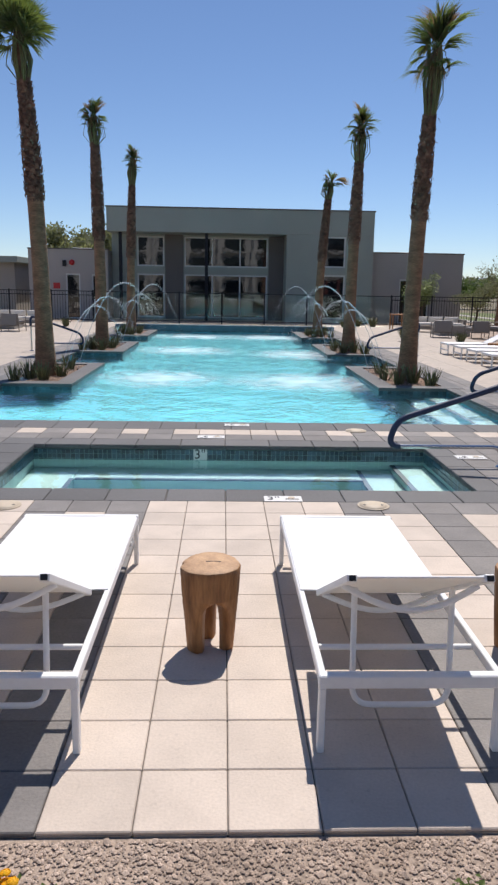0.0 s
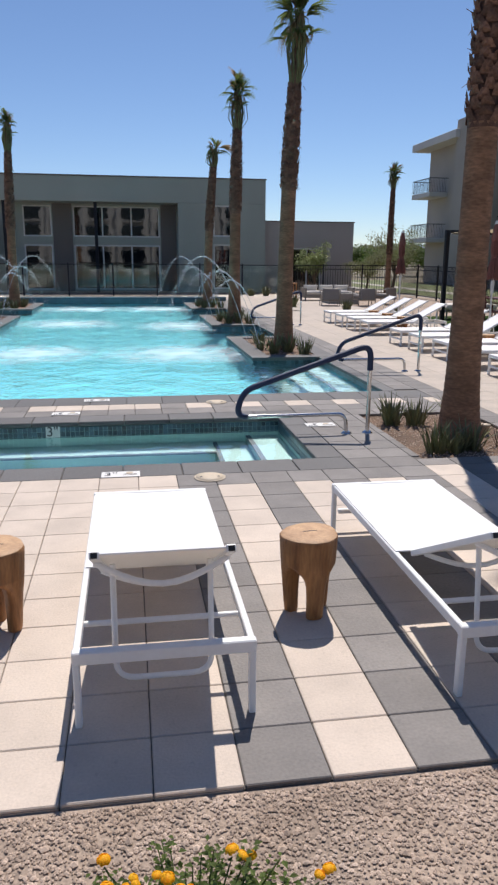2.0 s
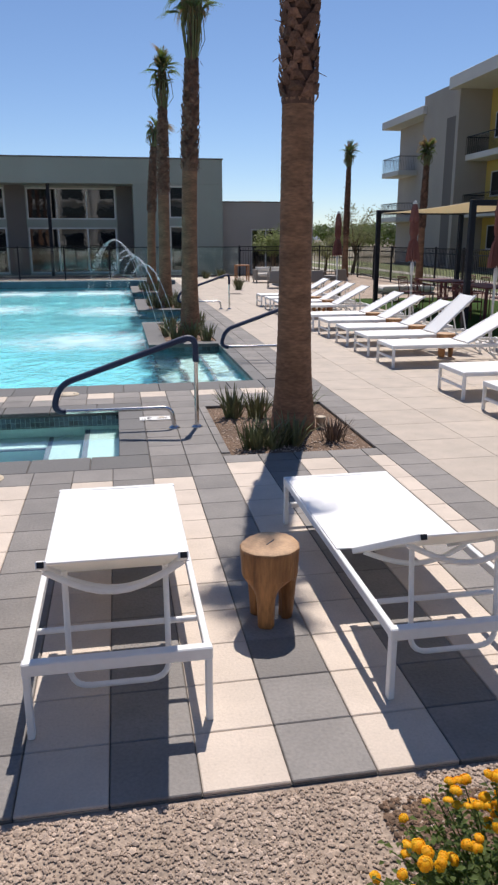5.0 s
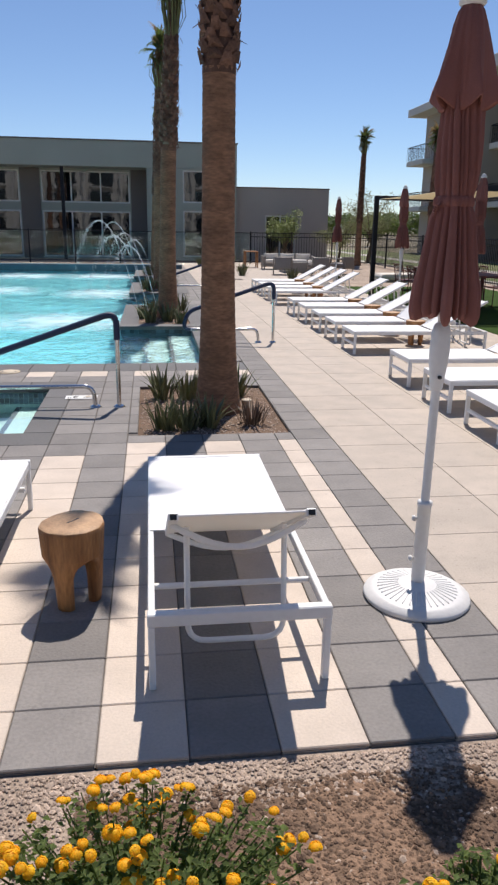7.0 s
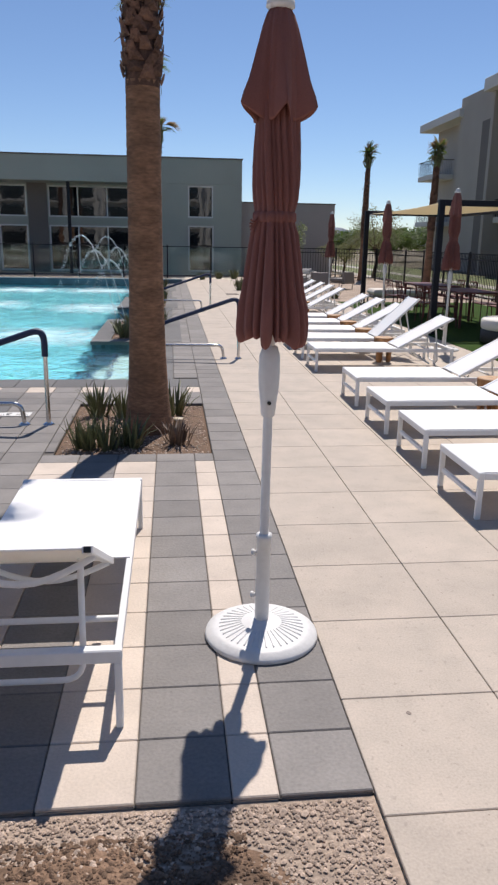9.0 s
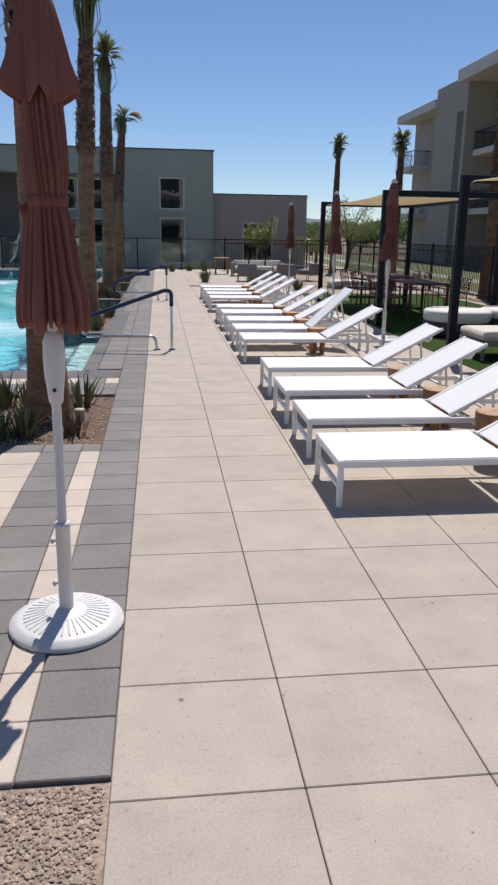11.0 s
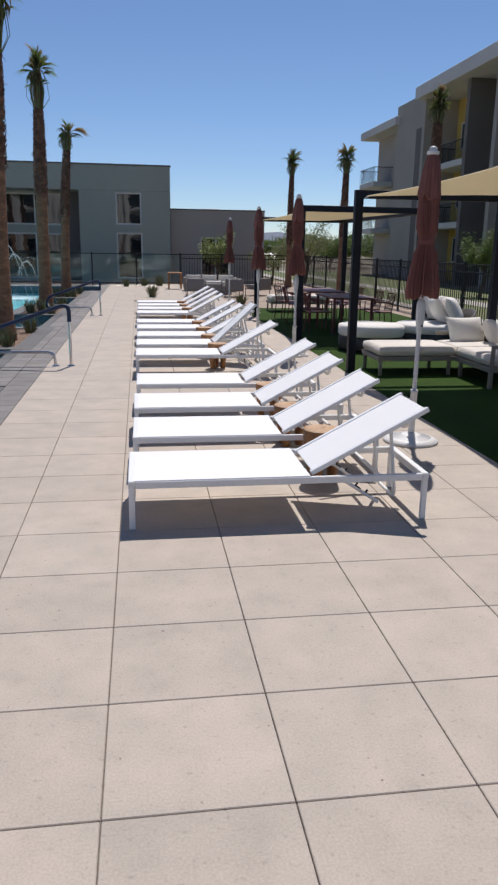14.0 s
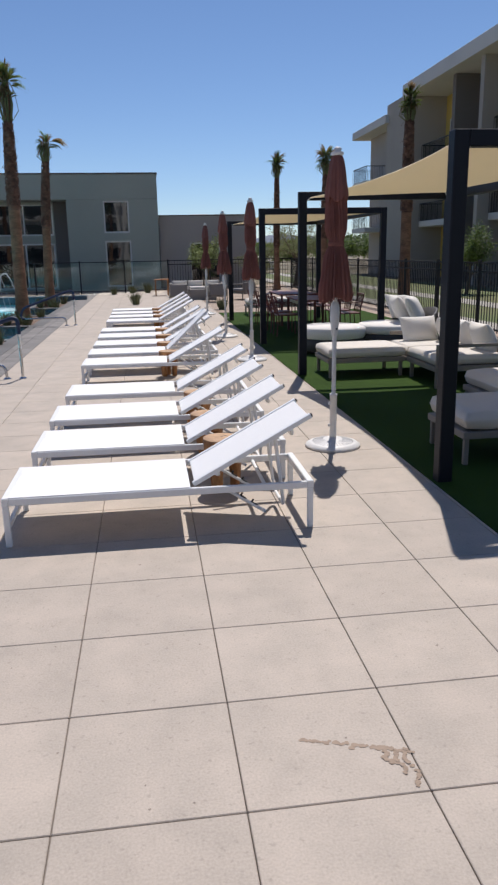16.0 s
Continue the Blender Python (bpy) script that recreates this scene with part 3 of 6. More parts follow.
part("wall", Mesh().box(-6.05, -5.75, GY + 0.3, 52, -0.09, 4.42), "stucco_green", club)
part("back_wall", Mesh().box(-5.75, 7.42, 51.7, 52, -0.09, 4.42), "stucco_green", club)
for a, b, z0, z1 in tall:
    window_unit(club, a, b, z0, z1, GY + 0.06, bars=() if b - a < 2 else (a + 1.5, a + 3.0))
for a, b, z0, z1 in holes:
    window_unit(club, a, b, z0, z1, FY + 0.1)
for x in (-5.4, -0.95):
    part("post", Mesh().cbox(x - 0.08, x + 0.08, FY + 0.25, FY + 0.41, -0.09, 4.42), "navy_metal", club, "dark metal porch post")

for name, a, b, h, hs in (("clubhouse_wing", 7.76, 12.65, 3.6, [(9.3, 10.9, -0.05, 2.28)]), ("clubhouse_wing", -10.2, -6.09, 3.5, [(-8.3, -7.55, -0.05, 2.28), (-6.95, -6.2, 0.9, 2.25)])):
    wing = thing(name, "low grey stuccoed wing of the clubhouse", "building")
    yy = FY + 0.5
    part("wall", wall_with_holes(Mesh(), a, b, -0.09, h, yy, yy + 0.3, hs), "stucco_grey", wing)
    part("wall", Mesh().box(a, a + 0.3, yy + 0.3, 50, -0.09, h), "stucco_grey", wing)
    part("wall", Mesh().box(b - 0.3, b, yy + 0.3, 50, -0.09, h), "stucco_grey", wing)
    part("roof", Mesh().box(a + 0.3, b - 0.3, yy + 0.3, 50, h - 0.4, h - 0.2), "stucco_grey", wing)
    part("parapet_cap", Mesh().box(a - 0.03, b + 0.03, yy - 0.04, yy + 0.34, h, h + 0.06), "stucco_dark", wing)
    part("roof_unit", Mesh().cbox((a + b) / 2 - 0.6, (a + b) / 2 + 0.5, yy + 4, yy + 5, h - 0.2, h + 0.28, 0.03), "window_frame", wing, "pale rooftop air unit")
    for p, q, z0, z1 in hs:
        window_unit(wing, p, q, z0, z1, yy + 0.1, bars=((p + q) / 2,) if q - p > 1 else ())
    if a < 0:
        part("wall_sign", Mesh().cbox(-8.95, -8.6, yy - 0.03, yy - 0.002, 1.5, 1.8), "sign_red", wing, "red wall sign")
        part("wall_lamp", Mesh().cbox(-8.42, -8.25, yy - 0.12, yy - 0.002, 2.65, 2.95), "black_metal", wing, "black wall lamp")
        part("bell", moved(Mesh().lathe([(0.02, 0), (0.14, 0.01), (0.14, 0.06), (0.05, 0.09)], 16), pose(-7.95, yy - 0.002, 2.85, 90)), "sign_red", wing, "round red alarm bell")
low = thing("low_building", "low grey building beyond the fence", "building")
part("wall", Mesh().box(-30, -12.2, 42, 52, -0.09, 2.9), "stucco_grey", low)
part("roof", Mesh().cbox(-30.5, -11.8, 41.2, 52.5, 2.9, 3.25, 0.02), "stucco_green", low)


# ---- fences ----
def fence(name, a, b, glassy, label, h=1.46, bay=1.9):
    """A metal fence from a to b on the ground: posts, rails, and pickets or panes."""
    a, b = Vector((*a, 0)), Vector((*b, 0))
    d = b - a
    n = max(1, round(d.length / bay))
    f = thing(name, label, "fence", Matrix.Translation(a) @ Matrix.Rotation(math.atan2(d.y, d.x), 4, "Z"))
    L = d.length
    posts = Mesh().cbox(-0.03, 0.03, -0.03, 0.03, -0.05, h + 0.02, 0.004).data("post", "black_metal")
    for k in range(n + 1):
        part("post", posts, "", f).location = (L * k / n, 0, 0)
    rails = (h - 0.05, 0.1) if glassy else (h - 0.04, h - 0.22, 0.1)
    for z in rails:
        part("rail", Mesh().box(0, L, -0.018, 0.018, z - 0.018, z + 0.018), "black_metal", f)
    if glassy:
        for k in range(n):
            p = part("pane", Mesh().box(L * k / n + 0.05, L * (k + 1) / n - 0.05, -0.005, 0.005, 0.12, h - 0.07), "clear_pane", f)
            p.visible_shadow = False
    else:
        k = int(L / 0.124)
        bar = Mesh().box(-0.008, 0.008, -0.008, 0.008, 0.04, h - 0.03).data("picket", "black_metal")
        for i in range(k):
            part("picket", bar, "", f).location = ((i + 0.5) * L / k, 0, 0)
    return f


fence("glass_fence", (-6.2, 33.35), (8.0, 33.35), True, "black metal pool fence with clear glass panes")
fence("metal_fence", (8.0, 33.35), (13.9, 33.35), False, "black metal picket fence by the clubhouse wing")
fence("metal_fence", (-16, 33.35), (-6.2, 33.35), False, "black metal picket fence by the clubhouse wing")
fence("metal_fence", (13.9, 33.35), (13.9, -3), False, "black metal picket fence along the lawn", bay=2.3)


# ---- apartment building ----
flats = thing("apartment_building", "three-storey grey stuccoed apartment building with balconies and yellow recesses", "building")


def block(x, y0, y1, h, mat, depth=14):
    part("wall", Mesh().box(x, x + depth, y0, y1, -0.09, h), mat, flats)


def side_window(x, y0, y1, z0, z1, mat="window_frame"):
    w = part("window", Mesh().box(x - 0.06, x + 0.02, y0, y1, z0, z0 + 0.07).box(x - 0.06, x + 0.02, y0, y1, z1 - 0.07, z1).box(x - 0.06, x + 0.02, y0, y0 + 0.07, z0 + 0.07, z1 - 0.07).box(x - 0.06, x + 0.02, y1 - 0.07, y1, z0 + 0.07, z1 - 0.07), mat, flats)
    part("pane", Mesh().box(x - 0.03, x + 0.01, y0 + 0.07, y1 - 0.07, z0 + 0.07, z1 - 0.07), "pane", w)


def balcony(x, y0, y1, z, out=1.5):
    b = part("balcony", Mesh().cbox(x - out, x, y0, y1, z - 0.35, z, 0.02), "stucco_white", flats)
    me = Mesh()
    me.box(x - out + 0.02, x - out + 0.06, y0, y1, z + 1.0, z + 1.05)
    me.box(x - out + 0.02, x, y0, y0 + 0.04, z + 1.0, z + 1.05)
    me.box(x - out + 0.02, x, y1 - 0.04, y1, z + 1.0, z + 1.05)
    for k in range(int((y1 - y0) / 0.13)):
        me.box(x - out + 0.03, x - out + 0.045, y0 + k * 0.13, y0 + k * 0.13 + 0.015, z, z + 1.0)
    for k in range(int(out / 0.13)):
        me.box(x - out + k * 0.13, x - out + k * 0.13 + 0.015, y1 - 0.03, y1 - 0.015, z, z + 1.0)
        me.box(x - out + k * 0.13, x - out + k * 0.13 + 0.015, y0 + 0.015, y0 + 0.03, z, z + 1.0)
    part("railing", me, "black_metal", b, "black balcony railing")


block(25.2, 51, 58, 10.2, "stucco_flats")
part("roof", Mesh().cbox(23.9, 40, 50.5, 58.8, 10.2, 10.75, 0.02), "stucco_white", flats)
block(24.2, 44.2, 51, 11.4, "stucco_flats")
part("dark_panel", Mesh().box(24.16, 24.198, 45.2, 47.0, 0, 9.4), "stucco_dark", flats)
block(25.6, 8, 44.2, 10.4, "stucco_flats")
part("roof", Mesh().cbox(22.9, 40, 7, 44.2, 10.6, 11.3, 0.02), "stucco_white", flats)
for y0 in (41.6, 32.0, 22.4, 12.8):
    part("fin_wall", Mesh().box(23.4, 25.6, y0 + 2.0, y0 + 2.4, -0.09, 10.6), "stucco_flats", flats)
    part("yellow_recess", Mesh().box(25.5, 25.599, y0 - 3.4, y0 + 2.0, 0, 10.6), "stucco_yellow", flats, "yellow stuccoed recess")
    part("fin_wall", Mesh().box(23.6, 25.6, y0 - 3.8, y0 - 3.4, -0.09, 10.6), "stucco_dark", flats)
    for z in (3.4, 6.8):
        balcony(25.5, y0 - 3.4, y0 + 2.0, z)
    for z in (0.3, 3.5, 6.9):
        side_window(25.49, y0 - 2.8, y0 - 0.9, z + 0.1, z + 2.3)
        side_window(25.49, y0 - 0.2, y0 + 1.2, z + 0.8, z + 2.3)
        side_window(25.59, y0 - 6.4, y0 - 4.8, z + 0.8, z + 2.3)
for z in (3.4, 6.8):
    balcony(25.2, 54.2, 57.8, z)
# plain building that closes the place behind the walk
rear = thing("rear_building", "white three-storey building with dark recessed balconies", "building")
part("wall", Mesh().box(-32, 32, -46, -34, -0.09, 10.4), "stucco_rear", rear)
recess, rail_bars = Mesh().box(0, 3.1, -0.02, 0.02, 0, 2.45).data("window", "pane"), Mesh()
for k in range(26):
    rail_bars.box(0.1 + 0.112 * k, 0.12 + 0.112 * k, 0.93, 0.95, 0, 1.0)
rail_bars.box(0.08, 2.95, 0.92, 0.96, 1.0, 1.05)
rail_bars = rail_bars.data("railing", "black_metal")
ledge = Mesh().cbox(-0.1, 3.2, 0.02, 1.0, -0.28, 0, 0.02).data("balcony", "stucco_rear")
for x in range(-30, 30, 5):
    part("fin_wall", Mesh().box(x - 0.9, x - 0.5, -34, -32.9, -0.09, 10.4), "stucco_rear", rear)
    for z in (0.25, 3.7, 7.1):
        part("window", recess, "", rear).location = (x, -33.98, z)
        if z > 1:
            part("balcony", ledge, "", rear).location = (x, -33.98, z)
            part("railing", rail_bars, "", rear).location = (x, -33.98, z)

# distant hills, their haze put into the base colour
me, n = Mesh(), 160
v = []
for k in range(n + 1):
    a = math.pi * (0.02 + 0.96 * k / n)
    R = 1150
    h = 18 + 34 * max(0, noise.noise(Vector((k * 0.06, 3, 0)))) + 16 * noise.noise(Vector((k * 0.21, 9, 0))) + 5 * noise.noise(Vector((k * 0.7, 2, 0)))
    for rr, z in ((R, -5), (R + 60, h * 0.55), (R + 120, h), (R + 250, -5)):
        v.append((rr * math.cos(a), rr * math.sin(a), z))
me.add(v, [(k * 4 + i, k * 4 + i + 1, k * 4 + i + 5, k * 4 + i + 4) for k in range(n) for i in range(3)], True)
solid("backdrop", me, "hazy_hill", "bare desert hills along the horizon with blue-grey haze in their colour", "hills")


# ---- things ----
R = random.Random(7)


def arc(p, q, sag, n=8, axis=Vector((0, 0, -1))):
    """Points from p to q, bowed by sag along axis."""
    p, q = Vector(p), Vector(q)
    return [p.lerp(q, k / n) + axis * sag * math.sin(math.pi * k / n) for k in range(n + 1)]


def bent(pts, r=0.06, n=5):
    """A polyline with its corners rounded."""
    pts = [Vector(p) for p in pts]
    out = [pts[0]]
    for a, b, c in zip(pts, pts[1:], pts[2:]):
        u, w = (a - b), (c - b)
        k = min(r, u.length * 0.45, w.length * 0.45)
        u, w = b + u.normalized() * k, b + w.normalized() * k
        for i in range(n + 1):
            t = i / n
            out.append(u * (1 - t) ** 2 + b * 2 * t * (1 - t) + w * t * t)
    out.append(pts[-1])
    return out


def sun_lounger(m, back=31.0, ratchets=True):
    """Foot at x = 0, head at x = 1.9, 0.69 wide along y."""
    L, W, top, b = 1.92, 0.69, 0.315, 0.042
    o = thing("sun_lounger", "white metal sun lounger with white mesh sling and raised back", "sun lounger", m, "loungers by the pool")
    for y in (0, W - b):
        part("side_rail", Mesh().cbox(b, L - b, y + (0.003 if y == 0 else 0.013), y + b - (0.013 if y == 0 else 0.003), top - 0.05, top - 0.005, 0.004), "white_paint", o)
    for x in (0, L - b):
        part("end_rail", Mesh().cbox(x, x + b, 0, W, top - 0.052, top, 0.005), "white_paint", o)
        for y in (0.002, W - 0.028):
            part("leg", Mesh().cbox(x + 0.002, x + b - 0.002, y, y + 0.026, 0.0, top - 0.05, 0.004), "white_paint", o)
    part("stretcher", Mesh().cbox(0.01, 0.04, b, W - b, 0.115, 0.145, 0.004), "white_paint", o)
    H = 1.14
    for x in (0.45, 0.85, 1.62):
        part("cross_bar", Mesh().tube(arc((x, b * 0.6, top - 0.04), (x, W - b * 0.6, top - 0.04), 0.05 if x < 1.2 else 0.0), 0.013), "white_paint", o)
    sling = Mesh()
    nx, ny = 8, 8
    v = []
    for s in (0, 1):
        for j in range(ny + 1):
            for i in range(nx + 1):
                a, c = i / nx, j / ny
                z = top + 0.001 - 0.012 * math.sin(math.pi * c) * (0.4 + 0.6 * math.sin(math.pi * a)) - 0.006 * (1 - s)
                v.append((0.02 + (H - 0.02) * a, 0.012 + (W - 0.024) * c, z))
    k = (nx + 1) * (ny + 1)
    q = [(j * (nx + 1) + i, j * (nx + 1) + i + 1, (j + 1) * (nx + 1) + i + 1, (j + 1) * (nx + 1) + i) for j in range(ny) for i in range(nx)]
    rim = [i for i in range(nx + 1)] + [(j + 1) * (nx + 1) - 1 for j in range(1, ny + 1)] + [ny * (nx + 1) + i for i in range(nx - 1, -1, -1)] + [j * (nx + 1) for j in range(ny - 1, 0, -1)]
    edge = [(rim[i], rim[(i + 1) % len(rim)], rim[(i + 1) % len(rim)] + k, rim[i] + k) for i in range(len(rim))]
    part("seat_sling", sling.add(v, [f[::-1] for f in q] + [tuple(i + k for i in f) for f in q] + edge, False), "sling", o, "taut white mesh seat")
    # the hinged back
    turn = Matrix.Translation((H + 0.02, 0, top - 0.005)) @ Matrix.Rotation(radians(-back), 4, "Y")
    B = 0.85
    backrest = part("backrest", moved(Mesh().cbox(0.012, B, 0.1, W - 0.1, -0.004, 0.006, 0.003), turn), "sling", o, "taut white mesh backrest")
    for y in (0.082, W - 0.118):
        part("back_rail", moved(Mesh().cbox(0, B + 0.012, y, y + 0.036, -0.018, 0.012, 0.004), turn), "white_paint", backrest)
        part("end_cap", moved(Mesh().cbox(B + 0.012, B + 0.022, y + 0.006, y + 0.03, -0.014, 0.008, 0.002), turn), "black_plastic", backrest, "black plastic end cap")
    for x, sg in ((0.16, 0.07), (B - 0.14, 0.09)):
        part("bow_bar", moved(Mesh().tube(arc((x, 0.092, -0.018), (x, W - 0.092, -0.018), sg, 10), 0.0125), turn), "white_paint", backrest)
    # the prop: a U of tube that stands under the back
    up = turn @ Vector((B - 0.25, 0, -0.02))
    lo = Vector((L - 0.165, 0, 0.10))
    pts = bent([(up.x, 0.155, up.z), (lo.x, 0.155, lo.z), (lo.x, W - 0.155, lo.z), (up.x, W - 0.155, up.z)], 0.08)
    prop = part("prop", Mesh().tube(pts, 0.012), "white_paint", o)
    for y in (0.1, W - 0.1) if ratchets else ():
        r = Mesh()
        for i in range(2):
            mm = Matrix.Translation((1.48 + i * 0.07, y, top - 0.12 - i * 0.05)) @ Matrix.Rotation(radians(35), 4, "Y")
            r.cbox(-0.028, 0.02, -0.006, 0.006, -0.012, 0.01, 0.003, mm)
            r.cbox(-0.03, -0.018, -0.006, 0.006, -0.01, 0.028, 0.003, mm)
        part("ratchet", r, "black_plastic", o, "black toothed ratchet")
        part("ratchet_bar", Mesh().tube([(1.36, y, top - 0.05), (1.62, y, top - 0.22)], 0.011), "white_paint", o)
    return o


def log_stool(m, seed, turned=0.0, label="honey-brown carved log stool with three stout legs"):
    """A log whose lower part is cut away between three legs."""
    q = random.Random(seed)
    o = thing("log_stool", label, "stool", m, "log stools between the loungers")
    ph, zb = radians(turned), q.uniform(0.28, 0.305)
    lob = [q.uniform(0.02, 0.05), q.uniform(0.015, 0.04), q.uniform(0.006, 0.012)]
    notch = q.uniform(0, 6.28)

    def wob(a, z):
        split = math.exp(-((math.atan2(math.sin(a - notch), math.cos(a - notch)) / 0.12) ** 2))
        return 1 + lob[0] * math.cos(2 * a + ph) + lob[1] * math.cos(3 * a + 2 * ph) + lob[2] * math.sin(11 * a + 3 * z) + 0.006 * math.sin(23 * a - 5 * z + ph) - 0.07 * split

    def rad(z):
        return 0.115 + 0.03 * (z / 0.45) ** 0.8
    prof = [(rad(zb), zb)] + [(rad(z), z) for z in (0.3, 0.33, 0.36, 0.39, 0.42, 0.437)] + [(rad(0.44) - 0.004, 0.4445)]
    part("body", Mesh().lathe(prof, 72, wob), "stool_wood", o, "rounded bark-stripped log body")
    part("top", Mesh().lathe([(0.1405, 0.4447), (0.138, 0.4475), (0.1, 0.4510), (0.05, 0.4525), (0.012, 0.453)], 72, wob), "stool_top", o, "pale sawn end-grain top")
    crack = Mesh()
    for k in range(2):
        b = notch + q.uniform(-0.4, 0.4) + 3.0 * k
        crack.cbox(0.0, q.uniform(0.025, 0.05), -0.004, 0.004, 0.450, 0.4542, 0.0015, pose(0.008, 0.012, 0) @ Matrix.Rotation(b, 4, "Z"))
    part("crack", crack, "ink", o, "dark split in the wood")
    for k in range(3):
        c = ph + 2 * math.pi * k / 3
        base, n, v, f = radians(q.uniform(22, 30)), 9, [], []
        levels = [0.0, 0.008, 0.05, 0.1, 0.15, 0.19, 0.22, 0.245, 0.265, zb]
        for z in levels:
            t = z / zb
            half = base + (math.pi / 3 - base) * t ** 7
            soft = (1 - t ** 6) * 0.16 + (0.05 if z == 0 else 0)
            for i in range(n):
                u = 2 * i / (n - 1) - 1
                rr = rad(z) * wob(c + u * half, z) * (1 - soft * abs(u) ** 4) - (0.006 if z == 0 else 0)
                v.append((rr * math.cos(c + u * half), rr * math.sin(c + u * half), z))
            for i in range(5):
                u = 1 - 2 * i / 4
                rr = 0.058 - 0.03 * t ** 4
                v.append((rr * math.cos(c + u * half * 0.85), rr * math.sin(c + u * half * 0.85), z))
        w = n + 5
        f = [(j * w + i, j * w + (i + 1) % w, (j + 1) * w + (i + 1) % w, (j + 1) * w + i) for j in range(len(levels) - 1) for i in range(w)]
        part("leg", Mesh().add(v, f, True).add(v[:w], [tuple(range(w))[::-1]]), "stool_wood", o)
    return o


def parasol(m, flare=1.0, label="closed maroon fabric parasol on a white pole and round base"):
    o = thing("parasol", label, "parasol", m, "closed parasols on the deck")
    base = part("base", Mesh().lathe([(0.243, 0), (0.25, 0.010), (0.245, 0.024), (0.228, 0.03), (0.222, 0.038), (0.2, 0.042), (0.17, 0.05), (0.08, 0.07), (0.045, 0.085), (0.035, 0.085)], 56), "umbrella_white", o, "white cast base with radial ribs")
    ribs = Mesh()
    for k in range(36):
        a = 2 * math.pi * k / 36
        ribs.cbox(0.075, 0.178, -0.004, 0.004, 0.054, 0.0665, 0.003, Matrix.Rotation(a, 4, "Z") @ Matrix.Translation((0, 0, 0.022)) @ Matrix.Rotation(radians(12), 4, "Y"))
    part("ribs", ribs, "umbrella_white", base)
    part("sleeve", Mesh().lathe([(0.031, 0.085), (0.031, 0.46), (0.034, 0.462), (0.034, 0.482), (0.024, 0.486)], 20), "umbrella_white", o)
    for z in (0.2, 0.4):
        part("knob", moved(Mesh().lathe([(0.007, 0), (0.007, 0.008), (0.014, 0.01), (0.014, 0.02), (0.007, 0.024)], 12), pose(-0.03, 0, z, 0, -90)), "umbrella_white", o)
    part("pole", Mesh().lathe([(0.0195, 0.48), (0.0195, 2.48)], 16), "umbrella_white", o)
    crank = part("crank_box", Mesh().lathe([(0.022, 1.0), (0.026, 1.01), (0.03, 1.06), (0.037, 1.12), (0.039, 1.18), (0.037, 1.25), (0.027, 1.285), (0.021, 1.29)], 20, lambda a, z: 1 + 0.12 * math.cos(2 * a)), "umbrella_white", o)
    part("crank_hole", Mesh().tube([(-0.0, -0.036, 1.06), (0, -0.02, 1.06)], 0.008), "black_plastic", crank)
    rnd = random.Random(5)
    cuts = [0.0]
    pleats = 17 if flare else 27
    for k in range(pleats):
        cuts.append(cuts[-1] + rnd.uniform(0.5, 1.5))
    cuts = [2 * math.pi * c / cuts[-1] for c in cuts]
    deep = [rnd.uniform(0.55, 1.35) for _ in cuts]

    def pleat(a, z):
        """Rounded ridges with sharp creases between them, wound a little about the pole."""
        b = (a + (0.9 if z > 1.78 else 0.22) * (z - 1.78) + 0.05 * math.sin(5 * z + 2 * a)) % (2 * math.pi)
        k = max(i for i in range(pleats) if cuts[i] <= b + 1e-9)
        u = 2 * (b - cuts[k]) / (cuts[k + 1] - cuts[k]) - 1
        return (1 - abs(u) ** 2.4) * deep[k]

    def cloth(z_amp):
        return lambda a, z: 1 + z_amp(z) * (pleat(a, z) - 0.6) + 0.04 * math.cos(2 * a + z)
    prof = [(0.03, 1.35), (0.07, 1.33), (0.098, 1.318), (0.108, 1.322), (0.115, 1.345), (0.115, 1.38), (0.111, 1.44), (0.104, 1.50), (0.097, 1.56), (0.09, 1.62), (0.083, 1.68), (0.077, 1.72), (0.071, 1.755), (0.068, 1.78), (0.069, 1.80), (0.073, 1.84), (0.076, 1.89), (0.077, 1.96), (0.075, 2.03), (0.072, 2.10), (0.067, 2.16), (0.06, 2.2), (0.05, 2.3)]
    if not flare:
        prof = [(r0 * (1.04 if z < 1.5 else 0.86 if abs(z - 1.78) < 0.07 else 0.98), z) for r0, z in prof]
    gathered = Mesh().lathe(prof, 204, cloth(lambda z: 0.42 if z < 1.5 else 0.20 if abs(z - 1.78) < 0.03 else 0.32 if flare else 0.44))
    gathered.v = [(x, y, z - 0.045 * (pleat(math.atan2(y, x), z) - 0.6) * max(0.0, 1.40 - z) / 0.08) for x, y, z in gathered.v]
    canopy = part("canopy", gathered, "canopy", o, "gathered maroon canopy cloth")
    tier = [(0.062, 2.16), (0.078, 2.118), (0.085, 2.108), (0.087, 2.122), (0.086, 2.17), (0.081, 2.25), (0.073, 2.34), (0.061, 2.42), (0.048, 2.465), (0.035, 2.485)]

    def lobes(a, z):
        """Pointed corners that spread towards the hem."""
        w = max(0.0, min(1.0, (2.45 - z) / 0.32)) * (1.0 if flare else 0.35)
        tip = (1 - abs(math.sin(2.5 * a + 0.5))) ** 1.5
        return 1 + w * (0.85 * tip - 0.1) + 0.06 * math.cos(7 * a + 3 * z) + 0.04 * math.cos(16 * a + 1)
    top = Mesh().lathe(tier, 120, lobes)
    top.v = [(x, y, z + 0.05 * (1 - abs(math.sin(2.5 * math.atan2(y, x) + 0.5))) ** 1.5 * max(0, 2.25 - z) / 0.14) for x, y, z in top.v]
    part("top_tier", top, "canopy", canopy, "flared upper tier of maroon cloth")
